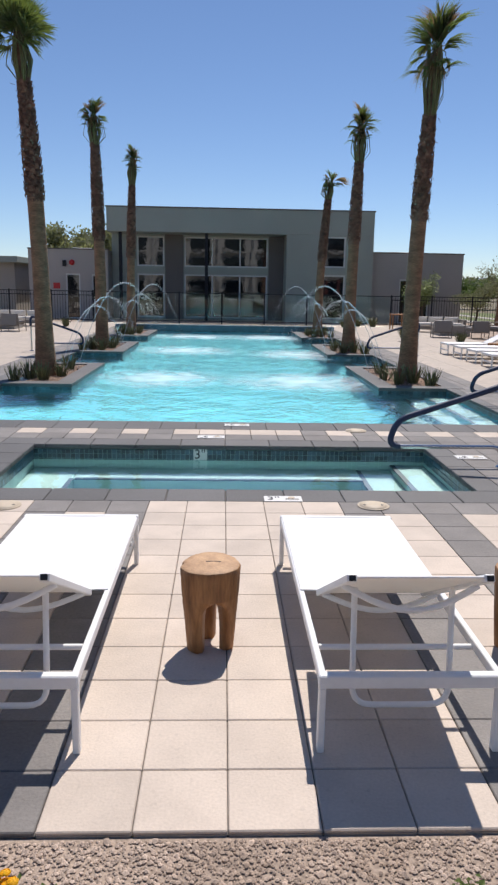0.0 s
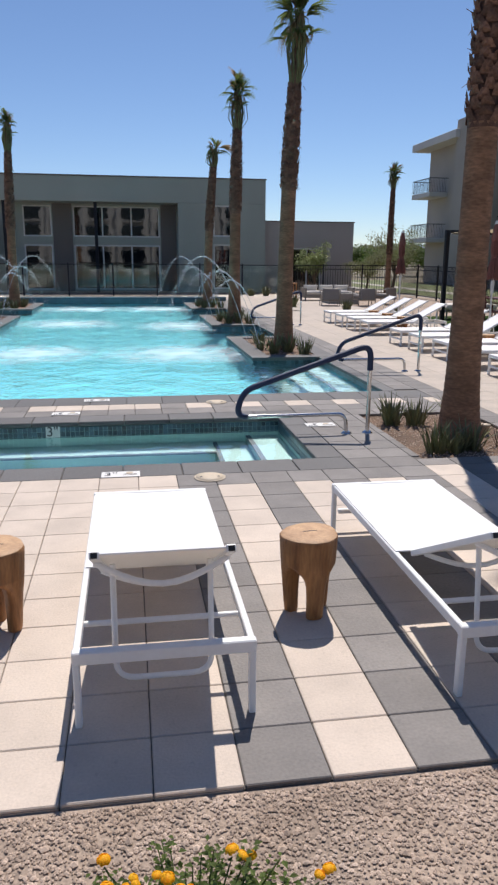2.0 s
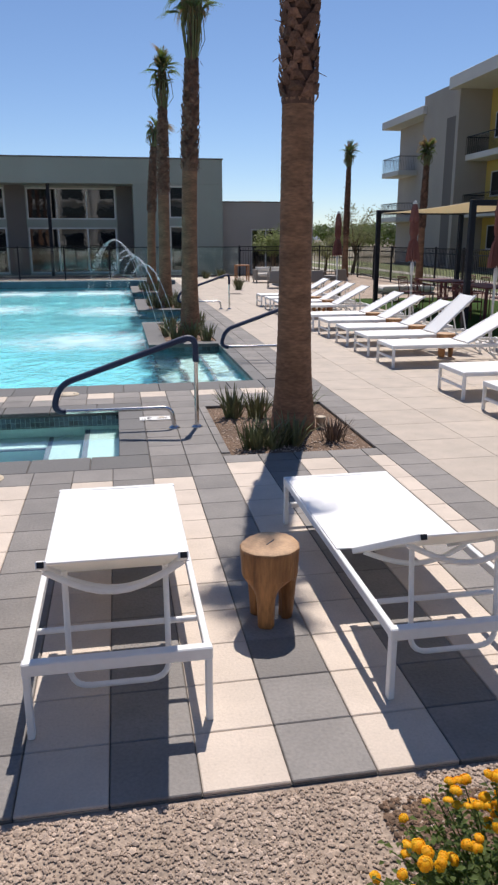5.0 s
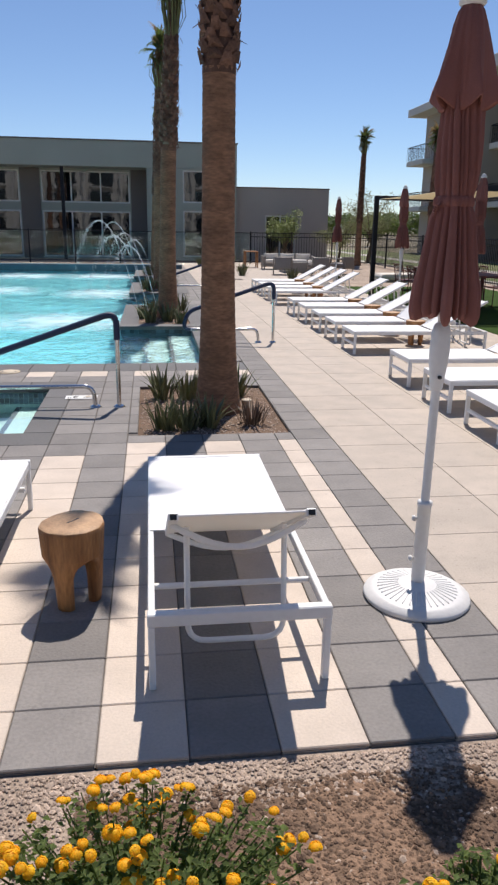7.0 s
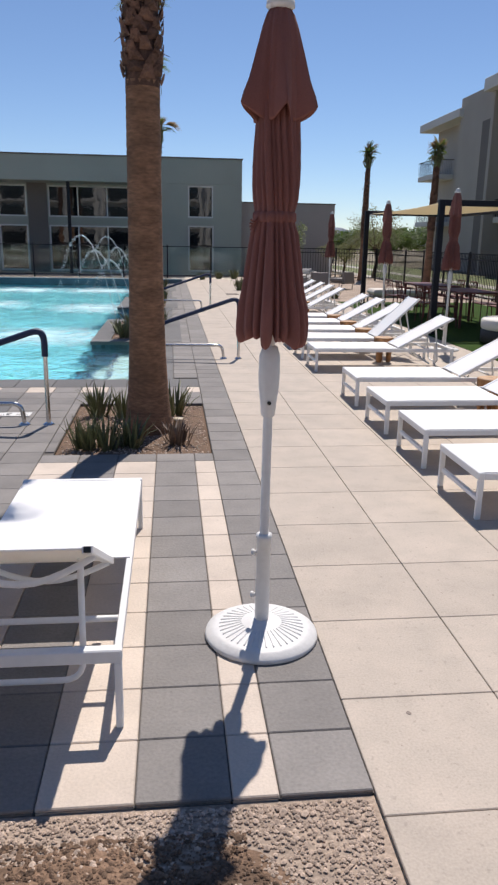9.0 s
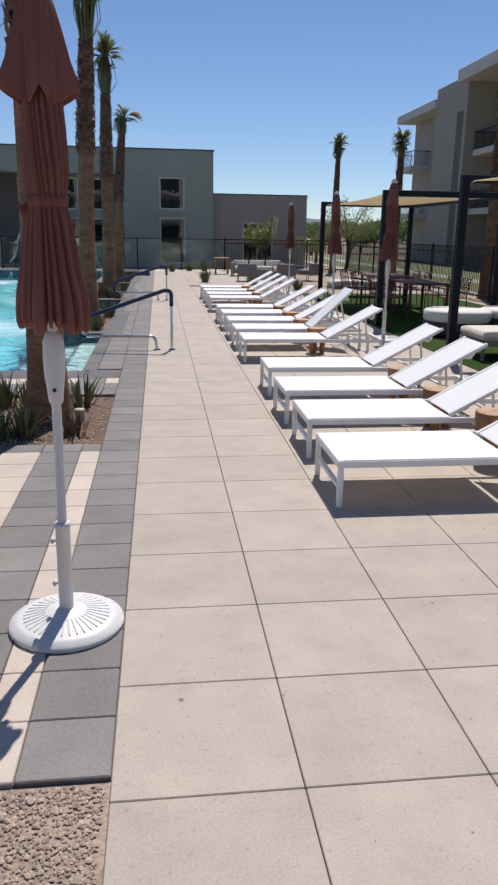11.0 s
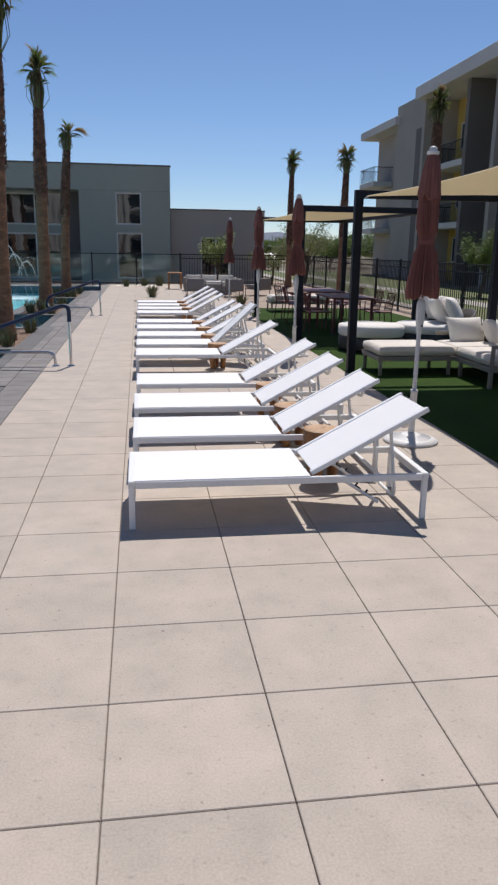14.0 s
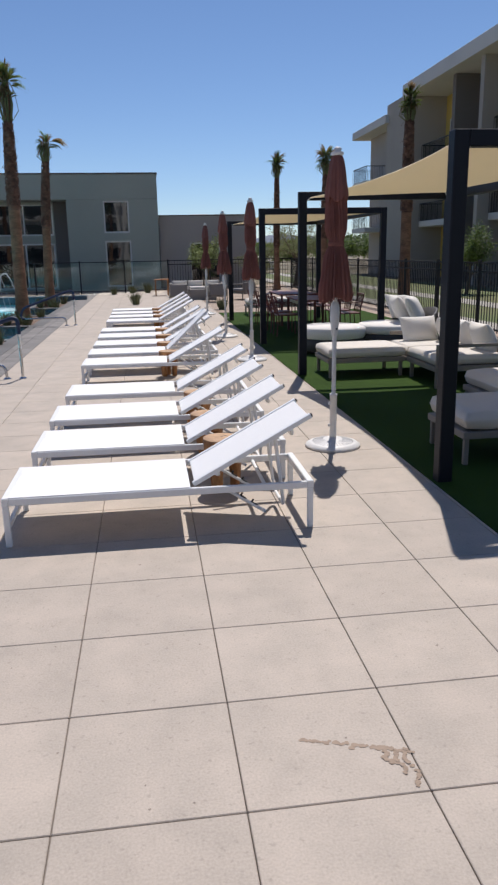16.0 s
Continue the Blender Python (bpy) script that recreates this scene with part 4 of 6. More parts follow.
    part("tie", Mesh().lathe([(w * (1 if flare else 0.86), z) for w, z in ((0.07, 1.757), (0.077, 1.764), (0.077, 1.79), (0.07, 1.798))], 102, cloth(lambda z: 0.14)), "canopy", canopy)
    if flare:
        knot = Mesh()
        for k in range(5):
            b = 2.4 + 0.5 * k
            knot.tube(arc((-0.068, -0.03, 1.775), (-0.085 + 0.012 * math.cos(b), -0.05 + 0.01 * k, 1.765 - 0.012 * k), 0.012, 4), 0.004, 5)
        part("tie_end", knot, "canopy", canopy)
    part("finial", Mesh().lathe([(0.042, 2.48), (0.052, 2.49), (0.05, 2.508), (0.026, 2.516), (0.036, 2.53), (0.022, 2.545), (0.006, 2.55)], 20), "umbrella_white", o, "white turned finial")
    return o


def grab_rail(m, label="steel pool grab rail with a dark blue foam sleeve"):
    """Posts near x = 0, reaching out along -x over the water."""
    o = thing("grab_rail", label, "handrail", m, "pool handrails")
    path = bent([(0, 0, 0), (0, 0, 0.9), (-1.28, 0, 0.46), (-1.36, 0, 0.2), (-0.24, 0, 0.2), (-0.22, 0, 0)], 0.13, 8)
    part("tube", Mesh().tube(path, 0.021, 12), "steel", o, "polished steel tube")
    full = [p for p in path]
    sleeve, length = [], 0
    for a, b in zip(full, full[1:]):
        for k in range(6):
            p = a.lerp(b, k / 6)
            if (p.z > 0.62 and p.x > -0.2) or (p.x <= -0.02 and p.z > 0.21 and p.x > -1.5) or (p.x < -1.2):
                sleeve.append(p)
    part("sleeve", Mesh().tube(sleeve, 0.03, 12), "blue_sleeve", o, "dark blue foam sleeve")
    for x in (0, -0.22):
        part("flange", Mesh().lathe([(0.055, 0), (0.055, 0.006), (0.03, 0.022)], 20, x=x), "steel", o)
    return o


def fan_leaf(mesh, stem, m, size, q, blades=22, spread=150, droop=0.25, fold=0.0):
    """A palm's fan leaf: a stem and pointed blades, in the x-z plane of m."""
    def at(p):
        return m @ Vector(p)
    L = size * 0.5
    sp = [(0, 0, 0), (L * 0.35, 0, L * 0.05), (L * 0.7, 0, L * 0.04), (L, 0, -L * droop * 0.2)]
    stem.tube([at(p) for p in sp], [0.016, 0.012, 0.009, 0.006], 5)
    base = Vector(sp[-1])
    for k in range(blades):
        a = radians((k / (blades - 1) - 0.5) * spread + q.uniform(-3, 3))
        ln = size * q.uniform(0.95, 1.25) * (1 - 0.25 * abs(k / (blades - 1) - 0.5))
        d = Vector((math.cos(a), math.sin(a) * (1 - fold), 0.0))
        side = Vector((-math.sin(a), math.cos(a), 0)) * 0.017 * size
        dz = Vector((0, 0, 1))
        pts = [base, base + d * ln * 0.4 + dz * (0.05 - droop * 0.1) * ln, base + d * ln * 0.75 - dz * droop * 0.28 * ln, base + d * ln * 0.97 - dz * droop * (0.55 + q.uniform(0, 0.3)) * ln]
        v = [at(pts[0]), at(pts[1] + side), at(pts[1] - dz * 0.015), at(pts[1] - side), at(pts[2] + side * 0.7), at(pts[2] - dz * 0.012), at(pts[2] - side * 0.7), at(pts[3])]
        mesh.add(v, [(0, 2, 1), (0, 3, 2), (1, 2, 5, 4), (2, 3, 6, 5), (4, 5, 7), (5, 6, 7)])


def fan_palm(x, y, tan, neck, crown, r=0.18, lean=(0, 0), style="ragged", seed=1, size=0.75, z0=-0.03, lab="tall fan palm with shaggy trunk and ragged crown", bow=2):
    """tan: height of the bare trunk; neck: where the leaf boots end; crown: height of the bud."""
    q = random.Random(seed)
    o = thing("palm_tree", lab, "palm tree", Matrix.Translation((x, y, z0)), "fan palms round the pool")

    def off(z):
        k = z / crown
        return Vector((lean[0] * k ** bow, lean[1] * k ** bow, z))
    seg = 22
    v, rows = [], int(tan / 0.035)
    for j in range(rows + 1):
        z = tan * j / rows
        rr = r * (1 + 0.5 * math.exp(-z / 0.5) - 0.06 * z / tan) * (1 + 0.016 * (j % 2))
        c = off(z)
        for k in range(seg):
            a = 2 * math.pi * k / seg
            w = 1 + 0.012 * noise.noise(Vector((math.cos(a) * 3, math.sin(a) * 3, z * 9 + seed)))
            v.append((c.x + rr * w * math.cos(a), c.y + rr * w * math.sin(a), z))
    part("trunk", Mesh().add(v, [(j * seg + k, j * seg + (k + 1) % seg, (j + 1) * seg + (k + 1) % seg, (j + 1) * seg + k) for j in range(rows) for k in range(seg)], True), "trunk", o, "bare tan ringed trunk")
    upper = Mesh().tube([off(tan - 0.05 + (crown - tan) * k / 8) for k in range(9)], [r * (0.97 - 0.42 * k / 8) for k in range(9)], 14)
    turns = int((neck - tan) / 0.03)
    for j in range(turns * 3):
        z = tan - 0.02 + (neck - tan) * j / (turns * 3)
        f = (z - tan) / (neck - tan)
        rr = r * (1.1 - 0.36 * f * f)
        a = j * 2.39996 + q.uniform(-0.2, 0.2)
        c = off(z)
        out, tang = Vector((math.cos(a), math.sin(a), 0)), Vector((-math.sin(a), math.cos(a), 0))
        w, h, t = q.uniform(0.055, 0.08), q.uniform(0.07, 0.11), q.uniform(0.006, 0.024)
        p = c + out * (rr - 0.015)
        tip = c + out * (rr + t) + Vector((0, 0, h)) + tang * q.uniform(-0.03, 0.03)
        upper.add([p - tang * w, p + tang * w, p + out * 0.03 + Vector((0, 0, h * 0.45)), tip - tang * 0.03, tip + tang * 0.03], [(0, 1, 2), (0, 2, 3), (1, 4, 2), (2, 4, 3), (0, 3, 4, 1)])
    for j in range(26):
        a, z = q.uniform(0, 6.28), tan + q.uniform(-0.06, (neck - tan))
        c, out = off(z), Vector((math.cos(a), math.sin(a), 0))
        rr = r * 1.06
        upper.tube([c + out * rr, c + out * (rr + q.uniform(0.03, 0.09)) + Vector((0, 0, q.uniform(-0.12, 0.08)))], [0.006, 0.002], 4)
    tagged(part("boot_layer", upper, "boots", o, "dark brown shaggy leaf boots"), kind="stuff")
    green, stems, dry = Mesh(), Mesh(), Mesh()
    bud = off(neck)
    # stems gathered upward from the neck
    for k in range(14):
        a = k * 2.4
        s = Vector((math.cos(a), math.sin(a), 0))
        stems.tube([bud + s * r * 0.6, bud + s * (r * 0.95 + 0.03 * q.random()) + Vector((0, 0, (crown - neck) * 0.45)), off(crown) + s * 0.06], [0.02, 0.016, 0.012], 5)
    for k in range(6):
        a = q.uniform(0, 6.28)
        s = Vector((math.cos(a), math.sin(a), 0))
        stems.tube([bud + s * r * 0.6, bud + s * (r * 1.9) + Vector((0, 0, (crown - neck) * 0.3)), bud + s * (r * 1.5) + Vector((0, 0, (crown - neck) * 0.75)), off(crown) + s * 0.08], [0.008, 0.008, 0.008, 0.007], 4)
    # blades that lie along the gathered stems
    for k in range(0 if style == "full" else 12):
        a = q.uniform(0, 6.28)
        z = neck + (crown - neck) * q.uniform(0.05, 0.7)
        m = Matrix.Translation(off(z) + Vector((math.cos(a), math.sin(a), 0)) * r * 0.8) @ Matrix.Rotation(a, 4, "Z") @ Matrix.Rotation(radians(-q.uniform(80, 96)), 4, "Y")
        fan_leaf(dry if k % 3 == 0 else green, stems, m, size * q.uniform(0.35, 0.5), q, 8, 22, q.uniform(-0.1, 0.1))
    count = {"full": 42, "ragged": 30, "bent": 9}[style]
    for k in range(count):
        a = k * 2.39996 + q.uniform(-0.3, 0.3)
        if style == "full":
            up = q.uniform(18, 88) if k % 5 else q.uniform(-20, 15)
            sz, spread, droop = size * q.uniform(0.8, 1.05) * 0.72, 130, q.uniform(0.05, 0.28)
        elif k % 4:
            up, sz, spread, droop = q.uniform(56, 96), size * q.uniform(0.42, 0.64), q.uniform(28, 48), q.uniform(0.2, 1.0)
        else:
            up, sz, spread, droop = q.uniform(30, 62), size * q.uniform(0.32, 0.44), 50, q.uniform(1.2, 2.2)
        m = Matrix.Translation(off(crown - q.uniform(0, 0.25))) @ Matrix.Rotation(a, 4, "Z") @ Matrix.Rotation(radians(-up), 4, "Y") @ Matrix.Rotation(radians(q.uniform(-60, 60)), 4, "X")
        fan_leaf(dry if style != "full" and k % 4 == 1 else green, stems, m, sz, q, 28 if style == "full" else 18, spread, droop)
    # a lower tuft, and a brown mass hanging under the crown
    for k in range(0 if style != "ragged" else 14):
        a, low_tuft = q.uniform(0, 6.28), k % 2
        z = neck + (crown - neck) * (q.uniform(0.5, 0.62) if low_tuft else q.uniform(0.82, 1.0))
        m = Matrix.Translation(off(z) + Vector((math.cos(a), math.sin(a), 0)) * r * 0.5) @ Matrix.Rotation(a, 4, "Z") @ Matrix.Rotation(radians(q.uniform(15, 60) if not low_tuft else q.uniform(-78, -40)), 4, "Y")
        fan_leaf(green if low_tuft else dry, stems, m, size * q.uniform(0.22, 0.32), q, 14, 50, q.uniform(1.2, 2.2))
    # torn fronds hanging to one side
    side = q.uniform(2.4, 3.8)
    for k in range(0 if style == "full" else 9):
        a, z = side + q.gauss(0, 0.5), crown + q.uniform(-0.15, 0.3)
        m = Matrix.Translation(off(crown - 0.1) + Vector((0, 0, z - crown))) @ Matrix.Rotation(a, 4, "Z") @ Matrix.Rotation(radians(q.uniform(-20, 35)), 4, "Y")
        fan_leaf(green if k % 3 else dry, stems, m, size * q.uniform(0.28, 0.42), q, 12, 40, q.uniform(1.2, 2.0))
    if style == "bent":
        m = Matrix.Translation(off(crown)) @ Matrix.Rotation(0.2, 4, "Z") @ Matrix.Rotation(radians(-35), 4, "Y")
        for k in range(5):
            fan_leaf(dry, dry, m @ Matrix.Rotation(radians(k * 14 - 28), 4, "X"), size * 0.6, q, 18, 70, 1.5)
    part("crown", green, "frond", o, "green fan-shaped fronds")
    tagged(part("crown_core", stems, "petiole", o, "yellow-green leaf stems"), kind="stuff")
    if dry.v:
        tagged(part("dry_skirt", dry, "dry_frond", o, "dry brown hanging fronds"), kind="stuff")
    return o


def aloe(x, y, z, size, seed, dry=False, leaves=36):
    q = random.Random(seed)
    o = thing("aloe_plant", "brownish dried spiky aloe clump" if dry else "green spiky aloe clump in brown soil", "plant", Matrix.Translation((x, y, z)), "aloe clumps in the planters")
    me = Mesh()
    for k in range(leaves):
        a, lean = k * 2.39996, q.uniform(0.3, 1.2) * (0.3 + 0.7 * k / leaves)
        d = Vector((math.cos(a), math.sin(a), 0))
        t = Vector((-math.sin(a), math.cos(a), 0))
        b = d * 0.09 * q.random() + t * q.uniform(-0.05, 0.05)
        h = size * q.uniform(0.6, 1.05)
        mid = b + d * h * lean * 0.4 + Vector((0, 0, h * 0.5))
        tip = b + d * h * lean * (0.9 if q.random() < 0.7 else 0.6) + Vector((0, 0, h * (1 - 0.25 * lean)))
        w = size * 0.042
        n0 = d * w * 0.5
        me.add([b - t * w, b + t * w, b + n0, mid - t * w * 0.8, mid + t * w * 0.8, mid + n0, tip], [(0, 2, 5, 3), (2, 1, 4, 5), (1, 0, 3, 4), (3, 5, 6), (5, 4, 6), (4, 3, 6)])
    part("leaves", me, "aloe_dry" if dry else "aloe", o)
    return o


def lantana(x, y, w, h, seed, blooms):
    q = random.Random(seed)
    o = thing("lantana_bush", "low green lantana bush with yellow-orange flower heads", "bush", Matrix.Translation((x, y, -0.02)), "flowering bushes in the gravel")
    stems, leaves = Mesh(), Mesh()
    tips = []
    for k in range(int(95 * w / 0.5)):
        a, rr = q.uniform(0, 6.28), math.sqrt(q.random())
        tip = Vector((rr * w * 0.5 * math.cos(a), rr * w * 0.36 * math.sin(a), h * q.uniform(0.55, 1.0) * (1 - 0.3 * rr * rr)))
        base = Vector((tip.x * 0.3, tip.y * 0.3, 0))
        mid = base.lerp(tip, 0.5) + Vector((0, 0, 0.03))
        stems.tube([base, mid, tip], [0.004, 0.003, 0.002], 4)
        tips.append(tip)
        for i in range(34):
            p = base.lerp(tip, q.uniform(0.3, 1.0)) + Vector((q.uniform(-0.02, 0.02), q.uniform(-0.02, 0.02), q.uniform(-0.01, 0.02)))
            b = q.uniform(0, 6.28)
            d = Vector((math.cos(b), math.sin(b), q.uniform(-0.3, 0.5))).normalized()
            s = d.cross(Vector((0, 0, 1))).normalized()
            ln = q.uniform(0.014, 0.029)
            up = Vector((0, 0, ln * 0.2))
            leaves.add([p, p + d * ln * 0.45 + s * ln * 0.32 + up, p + d * ln, p + d * ln * 0.45 - s * ln * 0.32 + up, p + d * ln * 0.5], [(0, 4, 1), (1, 4, 2), (0, 3, 4), (3, 2, 4)])
    tagged(part("branching", stems, "leaf", o), kind="stuff")
    tagged(part("foliage", leaves, "leaf", o, "small green leaves"), kind="stuff")
    q.shuffle(tips)
    tall = sorted(tips, key=lambda t: -t.z)[: int(blooms * 1.8)]
    q.shuffle(tall)
    heads = []
    for tip in tall[: blooms * 2 // 3]:
        heads.append(tip)
        if q.random() < 0.5:
            heads.append(tip + Vector((q.choice((-1, 1)) * q.uniform(0.018, 0.035), q.uniform(-0.03, 0.03), q.uniform(-0.012, 0.006))))
    for tip in heads:
        f = Mesh()
        c = tip + Vector((0, 0, 0.02))
        size = q.uniform(0.8, 1.25)
        axis = Vector((q.gauss(0, 0.35), q.gauss(0, 0.35) - 0.15, 1)).normalized()
        turn = axis.to_track_quat("Z", "Y").to_matrix()
        for i in range(30):
            rr = math.sqrt((i + 0.5) / 30)
            a = i * 2.39996
            h = math.sqrt(max(0.0, 1.15 - rr * rr))
            n0 = turn @ Vector((rr * math.cos(a), rr * math.sin(a), h * 0.8)).normalized()
            p = c + turn @ Vector((rr * math.cos(a) * 0.0155, rr * math.sin(a) * 0.0155, h * 0.0085 + q.uniform(-0.001, 0.001))) * size
            t1 = n0.orthogonal().normalized()
            t2 = n0.cross(t1)
            turn0 = q.uniform(0, 6)
            ring = []
            for j in range(10):
                b = turn0 + 2 * math.pi * j / 10
                ring.append(p + (t1 * math.cos(b) + t2 * math.sin(b)) * size * (0.0062 if j % 2 == 0 else 0.0046) - n0 * 0.0012 * (j % 2 == 0))
            f.add([p + n0 * 0.0008, *ring, p - n0 * 0.006], [(0, 1 + j, 1 + (j + 1) % 10) for j in range(10)] + [(11, 1 + (j + 1) % 10, 1 + j) for j in range(10)])
        part("flower_head", f, "petal", o, "yellow-orange flower head")
    return o


def leafy_tree(x, y, h, w, seed, label, mat="bush", clumps=900, leaf=0.10):
    q = random.Random(seed)
    o = thing("tree", label, "tree", Matrix.Translation((x, y, -0.05)))
    wood, crown = Mesh(), Mesh()
    wood.tube([(0, 0, 0), (0.05 * h, 0.02, h * 0.25), (0.03 * h, 0.0, h * 0.5)], [0.035 * h, 0.024 * h, 0.016 * h], 8)
    ends = []
    for k in range(9):
        a = k * 2.4
        b = Vector((0.03 * h, 0, h * q.uniform(0.2, 0.48)))
        e = Vector((math.cos(a) * w * q.uniform(0.25, 0.48), math.sin(a) * w * q.uniform(0.25, 0.48), h * q.uniform(0.5, 0.98)))
        mid = b.lerp(e, 0.5) + Vector((0, 0, 0.05 * h))
        wood.tube([b, mid, e], [0.013 * h, 0.008 * h, 0.003 * h], 5)
        ends += [mid, e, b.lerp(e, 0.8)]
    for k in range(clumps):
        c = q.choice(ends)
        p = c + Vector((q.gauss(0, 0.075 * w), q.gauss(0, 0.075 * w), q.gauss(0, 0.055 * h)))
        if p.z < 0.15 * h:
            continue
        for i in range(3):
            d = Vector((q.gauss(0, 1), q.gauss(0, 1), q.gauss(0, 1))).normalized()
            s = d.orthogonal().normalized()
            pp = p + d * leaf * q.random()
            crown.add([pp, pp + d * leaf * 0.5 + s * leaf * 0.25, pp + d * leaf, pp + d * leaf * 0.5 - s * leaf * 0.25], [(0, 1, 2), (0, 2, 3)])
    part("trunk", wood, "bark", o)
    part("crown", crown, mat, o, "open feathery foliage")
    return o


# loungers and stools at the spa
first = sun_lounger(Matrix.Identity(4), 27.0, False)
down = Matrix.Rotation(radians(-90), 4, "Z")
spots = [(-1.23, 2.31), (0.33, 2.31), (1.835, 2.29), (3.22, 2.29), (-2.75, 2.3)]
for k, (x, y) in enumerate(spots):
    m = Matrix.Translation((x, y, 0)) @ down
    if k == 0:
        first.matrix_basis = m
    else:
        copy_thing(first, m)
for k, (x, y, a) in enumerate(((-0.08, 1.24, -140), (1.42, 1.2, -82), (2.89, 1.1, -112), (-1.7, 1.2, 20))):
    log_stool(pose(x, y, 0) @ Matrix.Diagonal((1, 1, 0.87 if k == 2 else 0.93, 1)), 11 + k, a)

# the row of loungers along the concrete
second = sun_lounger(pose(6.0, 2.27, 0), 28.3)
rowy = [3.35, 4.4, 5.58, 7.75, 8.85, 9.95, 11.1, 12.2, 14.3, 15.4, 16.5, 17.6]
steep = sun_lounger(pose(6.03, 8.85, 0), 43)
for y in rowy:
    if y != 8.85:
        copy_thing(second, pose(6.03 + 0.01 * math.sin(y * 7), y, 0, 0, 0, 0.6 * math.sin(y * 3)))
low = Matrix.Diagonal((1, 1, 0.9, 1))
stool = log_stool(pose(7.43, 3.16, 0) @ low, 31)
for k, y in enumerate((4.22, 5.28, 8.6, 9.72, 10.83, 11.97, 15.2, 16.3, 17.4)):
    copy_thing(stool, pose(7.4 if k < 2 else 7.2, y, 0, 0, 0, 50 * k) @ low)

umb = parasol(pose(4.475, 0.975, 0, 0, 0.4, 0))
slim = parasol(pose(8.54, 4.22, 0, 0, 0.4, 20), 0.0)
for x, y in ((8.6, 9.83), (8.56, 13.4), (8.66, 19.4)):
    copy_thing(slim, pose(x, y, 0, 0, 0.4, 40 * y))

rail = grab_rail(pose(2.94, 4.9, 0))
for x, y, a in ((5.08, 8.88, 0), (5.1, 17.2, 0), (-5.0, 17.2, 180), (-5.0, 8.88, 180)):
    copy_thing(rail, pose(x, y, 0, 0, 0, a))

# palms
fan_palm(3.875, 4.78, 2.98, 5.2, 6.15, 0.15, (0.08, 0.0), "ragged", 3, 0.6, bow=4, lab="near fan palm with tan ringed trunk and shaggy boots")
fan_palm(3.59, 12.2, 3.05, 4.86, 6.08, 0.148, (0.22, 0.1), "ragged", 5, 0.92)
fan_palm(3.55, 18.9, 3.0, 5.1, 6.08, 0.155, (0.1, 0.0), "ragged", 8, 0.6)
fan_palm(3.48, 25.5, 2.75, 4.9, 5.5, 0.15, (0.3, 0.0), "bent", 13, 0.62, lab="fan palm with a bent, half dry crown")
fan_palm(-3.45, 12.2, 3.25, 5.25, 6.1, 0.155, (-0.25, 0.0), "full", 21, 0.72, lab="fan palm with a full green crown")
fan_palm(-3.45, 18.9, 2.95, 5.4, 6.15, 0.155, (-0.1, 0.0), "ragged", 22, 0.56)
fan_palm(-3.45, 25.5, 2.7, 5.2, 6.2, 0.15, (0.15, 0.0), "ragged", 23, 0.48)
fan_palm(13.1, 32.9, 2.0, 5.0, 5.7, 0.13, (0.05, 0), "ragged", 31, 0.62, lab="slim fan palm beyond the fence")
fan_palm(13.3, 24.3, 2.2, 4.3, 4.85, 0.12, (0.05, 0), "ragged", 33, 0.55, lab="slim fan palm beyond the fence")
fan_palm(14.25, 18.5, 2.8, 5.1, 5.65, 0.15, (0, 0), "ragged", 35, 0.5, lab="slim fan palm beyond the fence")

# aloes
a, b, c, d = PLANTER
for k, (x, y, s, dry) in enumerate(((3.36, 4.16, 0.36, False), (3.53, 4.14, 0.34, False), (3.74, 4.22, 0.36, False), (3.36, 5.35, 0.40, False), (3.62, 5.3, 0.36, False), (4.14, 4.27, 0.29, True), (4.12, 5.4, 0.40, False))):
    aloe(x, y, -0.04, s, 50 + k, dry)
part("stub_cap", Mesh().lathe([(0.045, 0), (0.045, 0.11), (0.05, 0.112), (0.05, 0.125), (0.01, 0.128)], 18), "skimmer", thing("pipe_stub", "short pale capped pipe stub in the planter", "pipe", pose(4.15, 4.75, -0.04)))
for s, y in ISLES:
    for k, (dx, dy, sz) in enumerate(((0.55, 0.6, 0.42), (0.85, 0.9, 0.45), (1.05, 0.55, 0.4), (0.5, 2.4, 0.4), (1.1, 2.6, 0.42), (0.38, 1.4, 0.36))):
        px = ISLE_X + dx if s > 0 else -ISLE_X - dx
        aloe(px + 0.04 * math.sin(y + k), y + dy + 0.1 * math.cos(y * k), -0.03, sz, int(y * 10) + k * 7 + (s > 0))

# lantanas in the gravel
lantana(3.2, -0.66, 0.80, 0.40, 61, 84)
lantana(3.98, -0.80, 0.46, 0.30, 62, 16)
lantana(-0.52, -0.52, 0.4, 0.27, 63, 12)
lantana(0.68, -0.66, 0.74, 0.30, 64, 44)
lantana(1.75, -0.74, 0.4, 0.24, 65, 7)
lantana(2.55, -0.85, 0.3, 0.22, 66, 5)

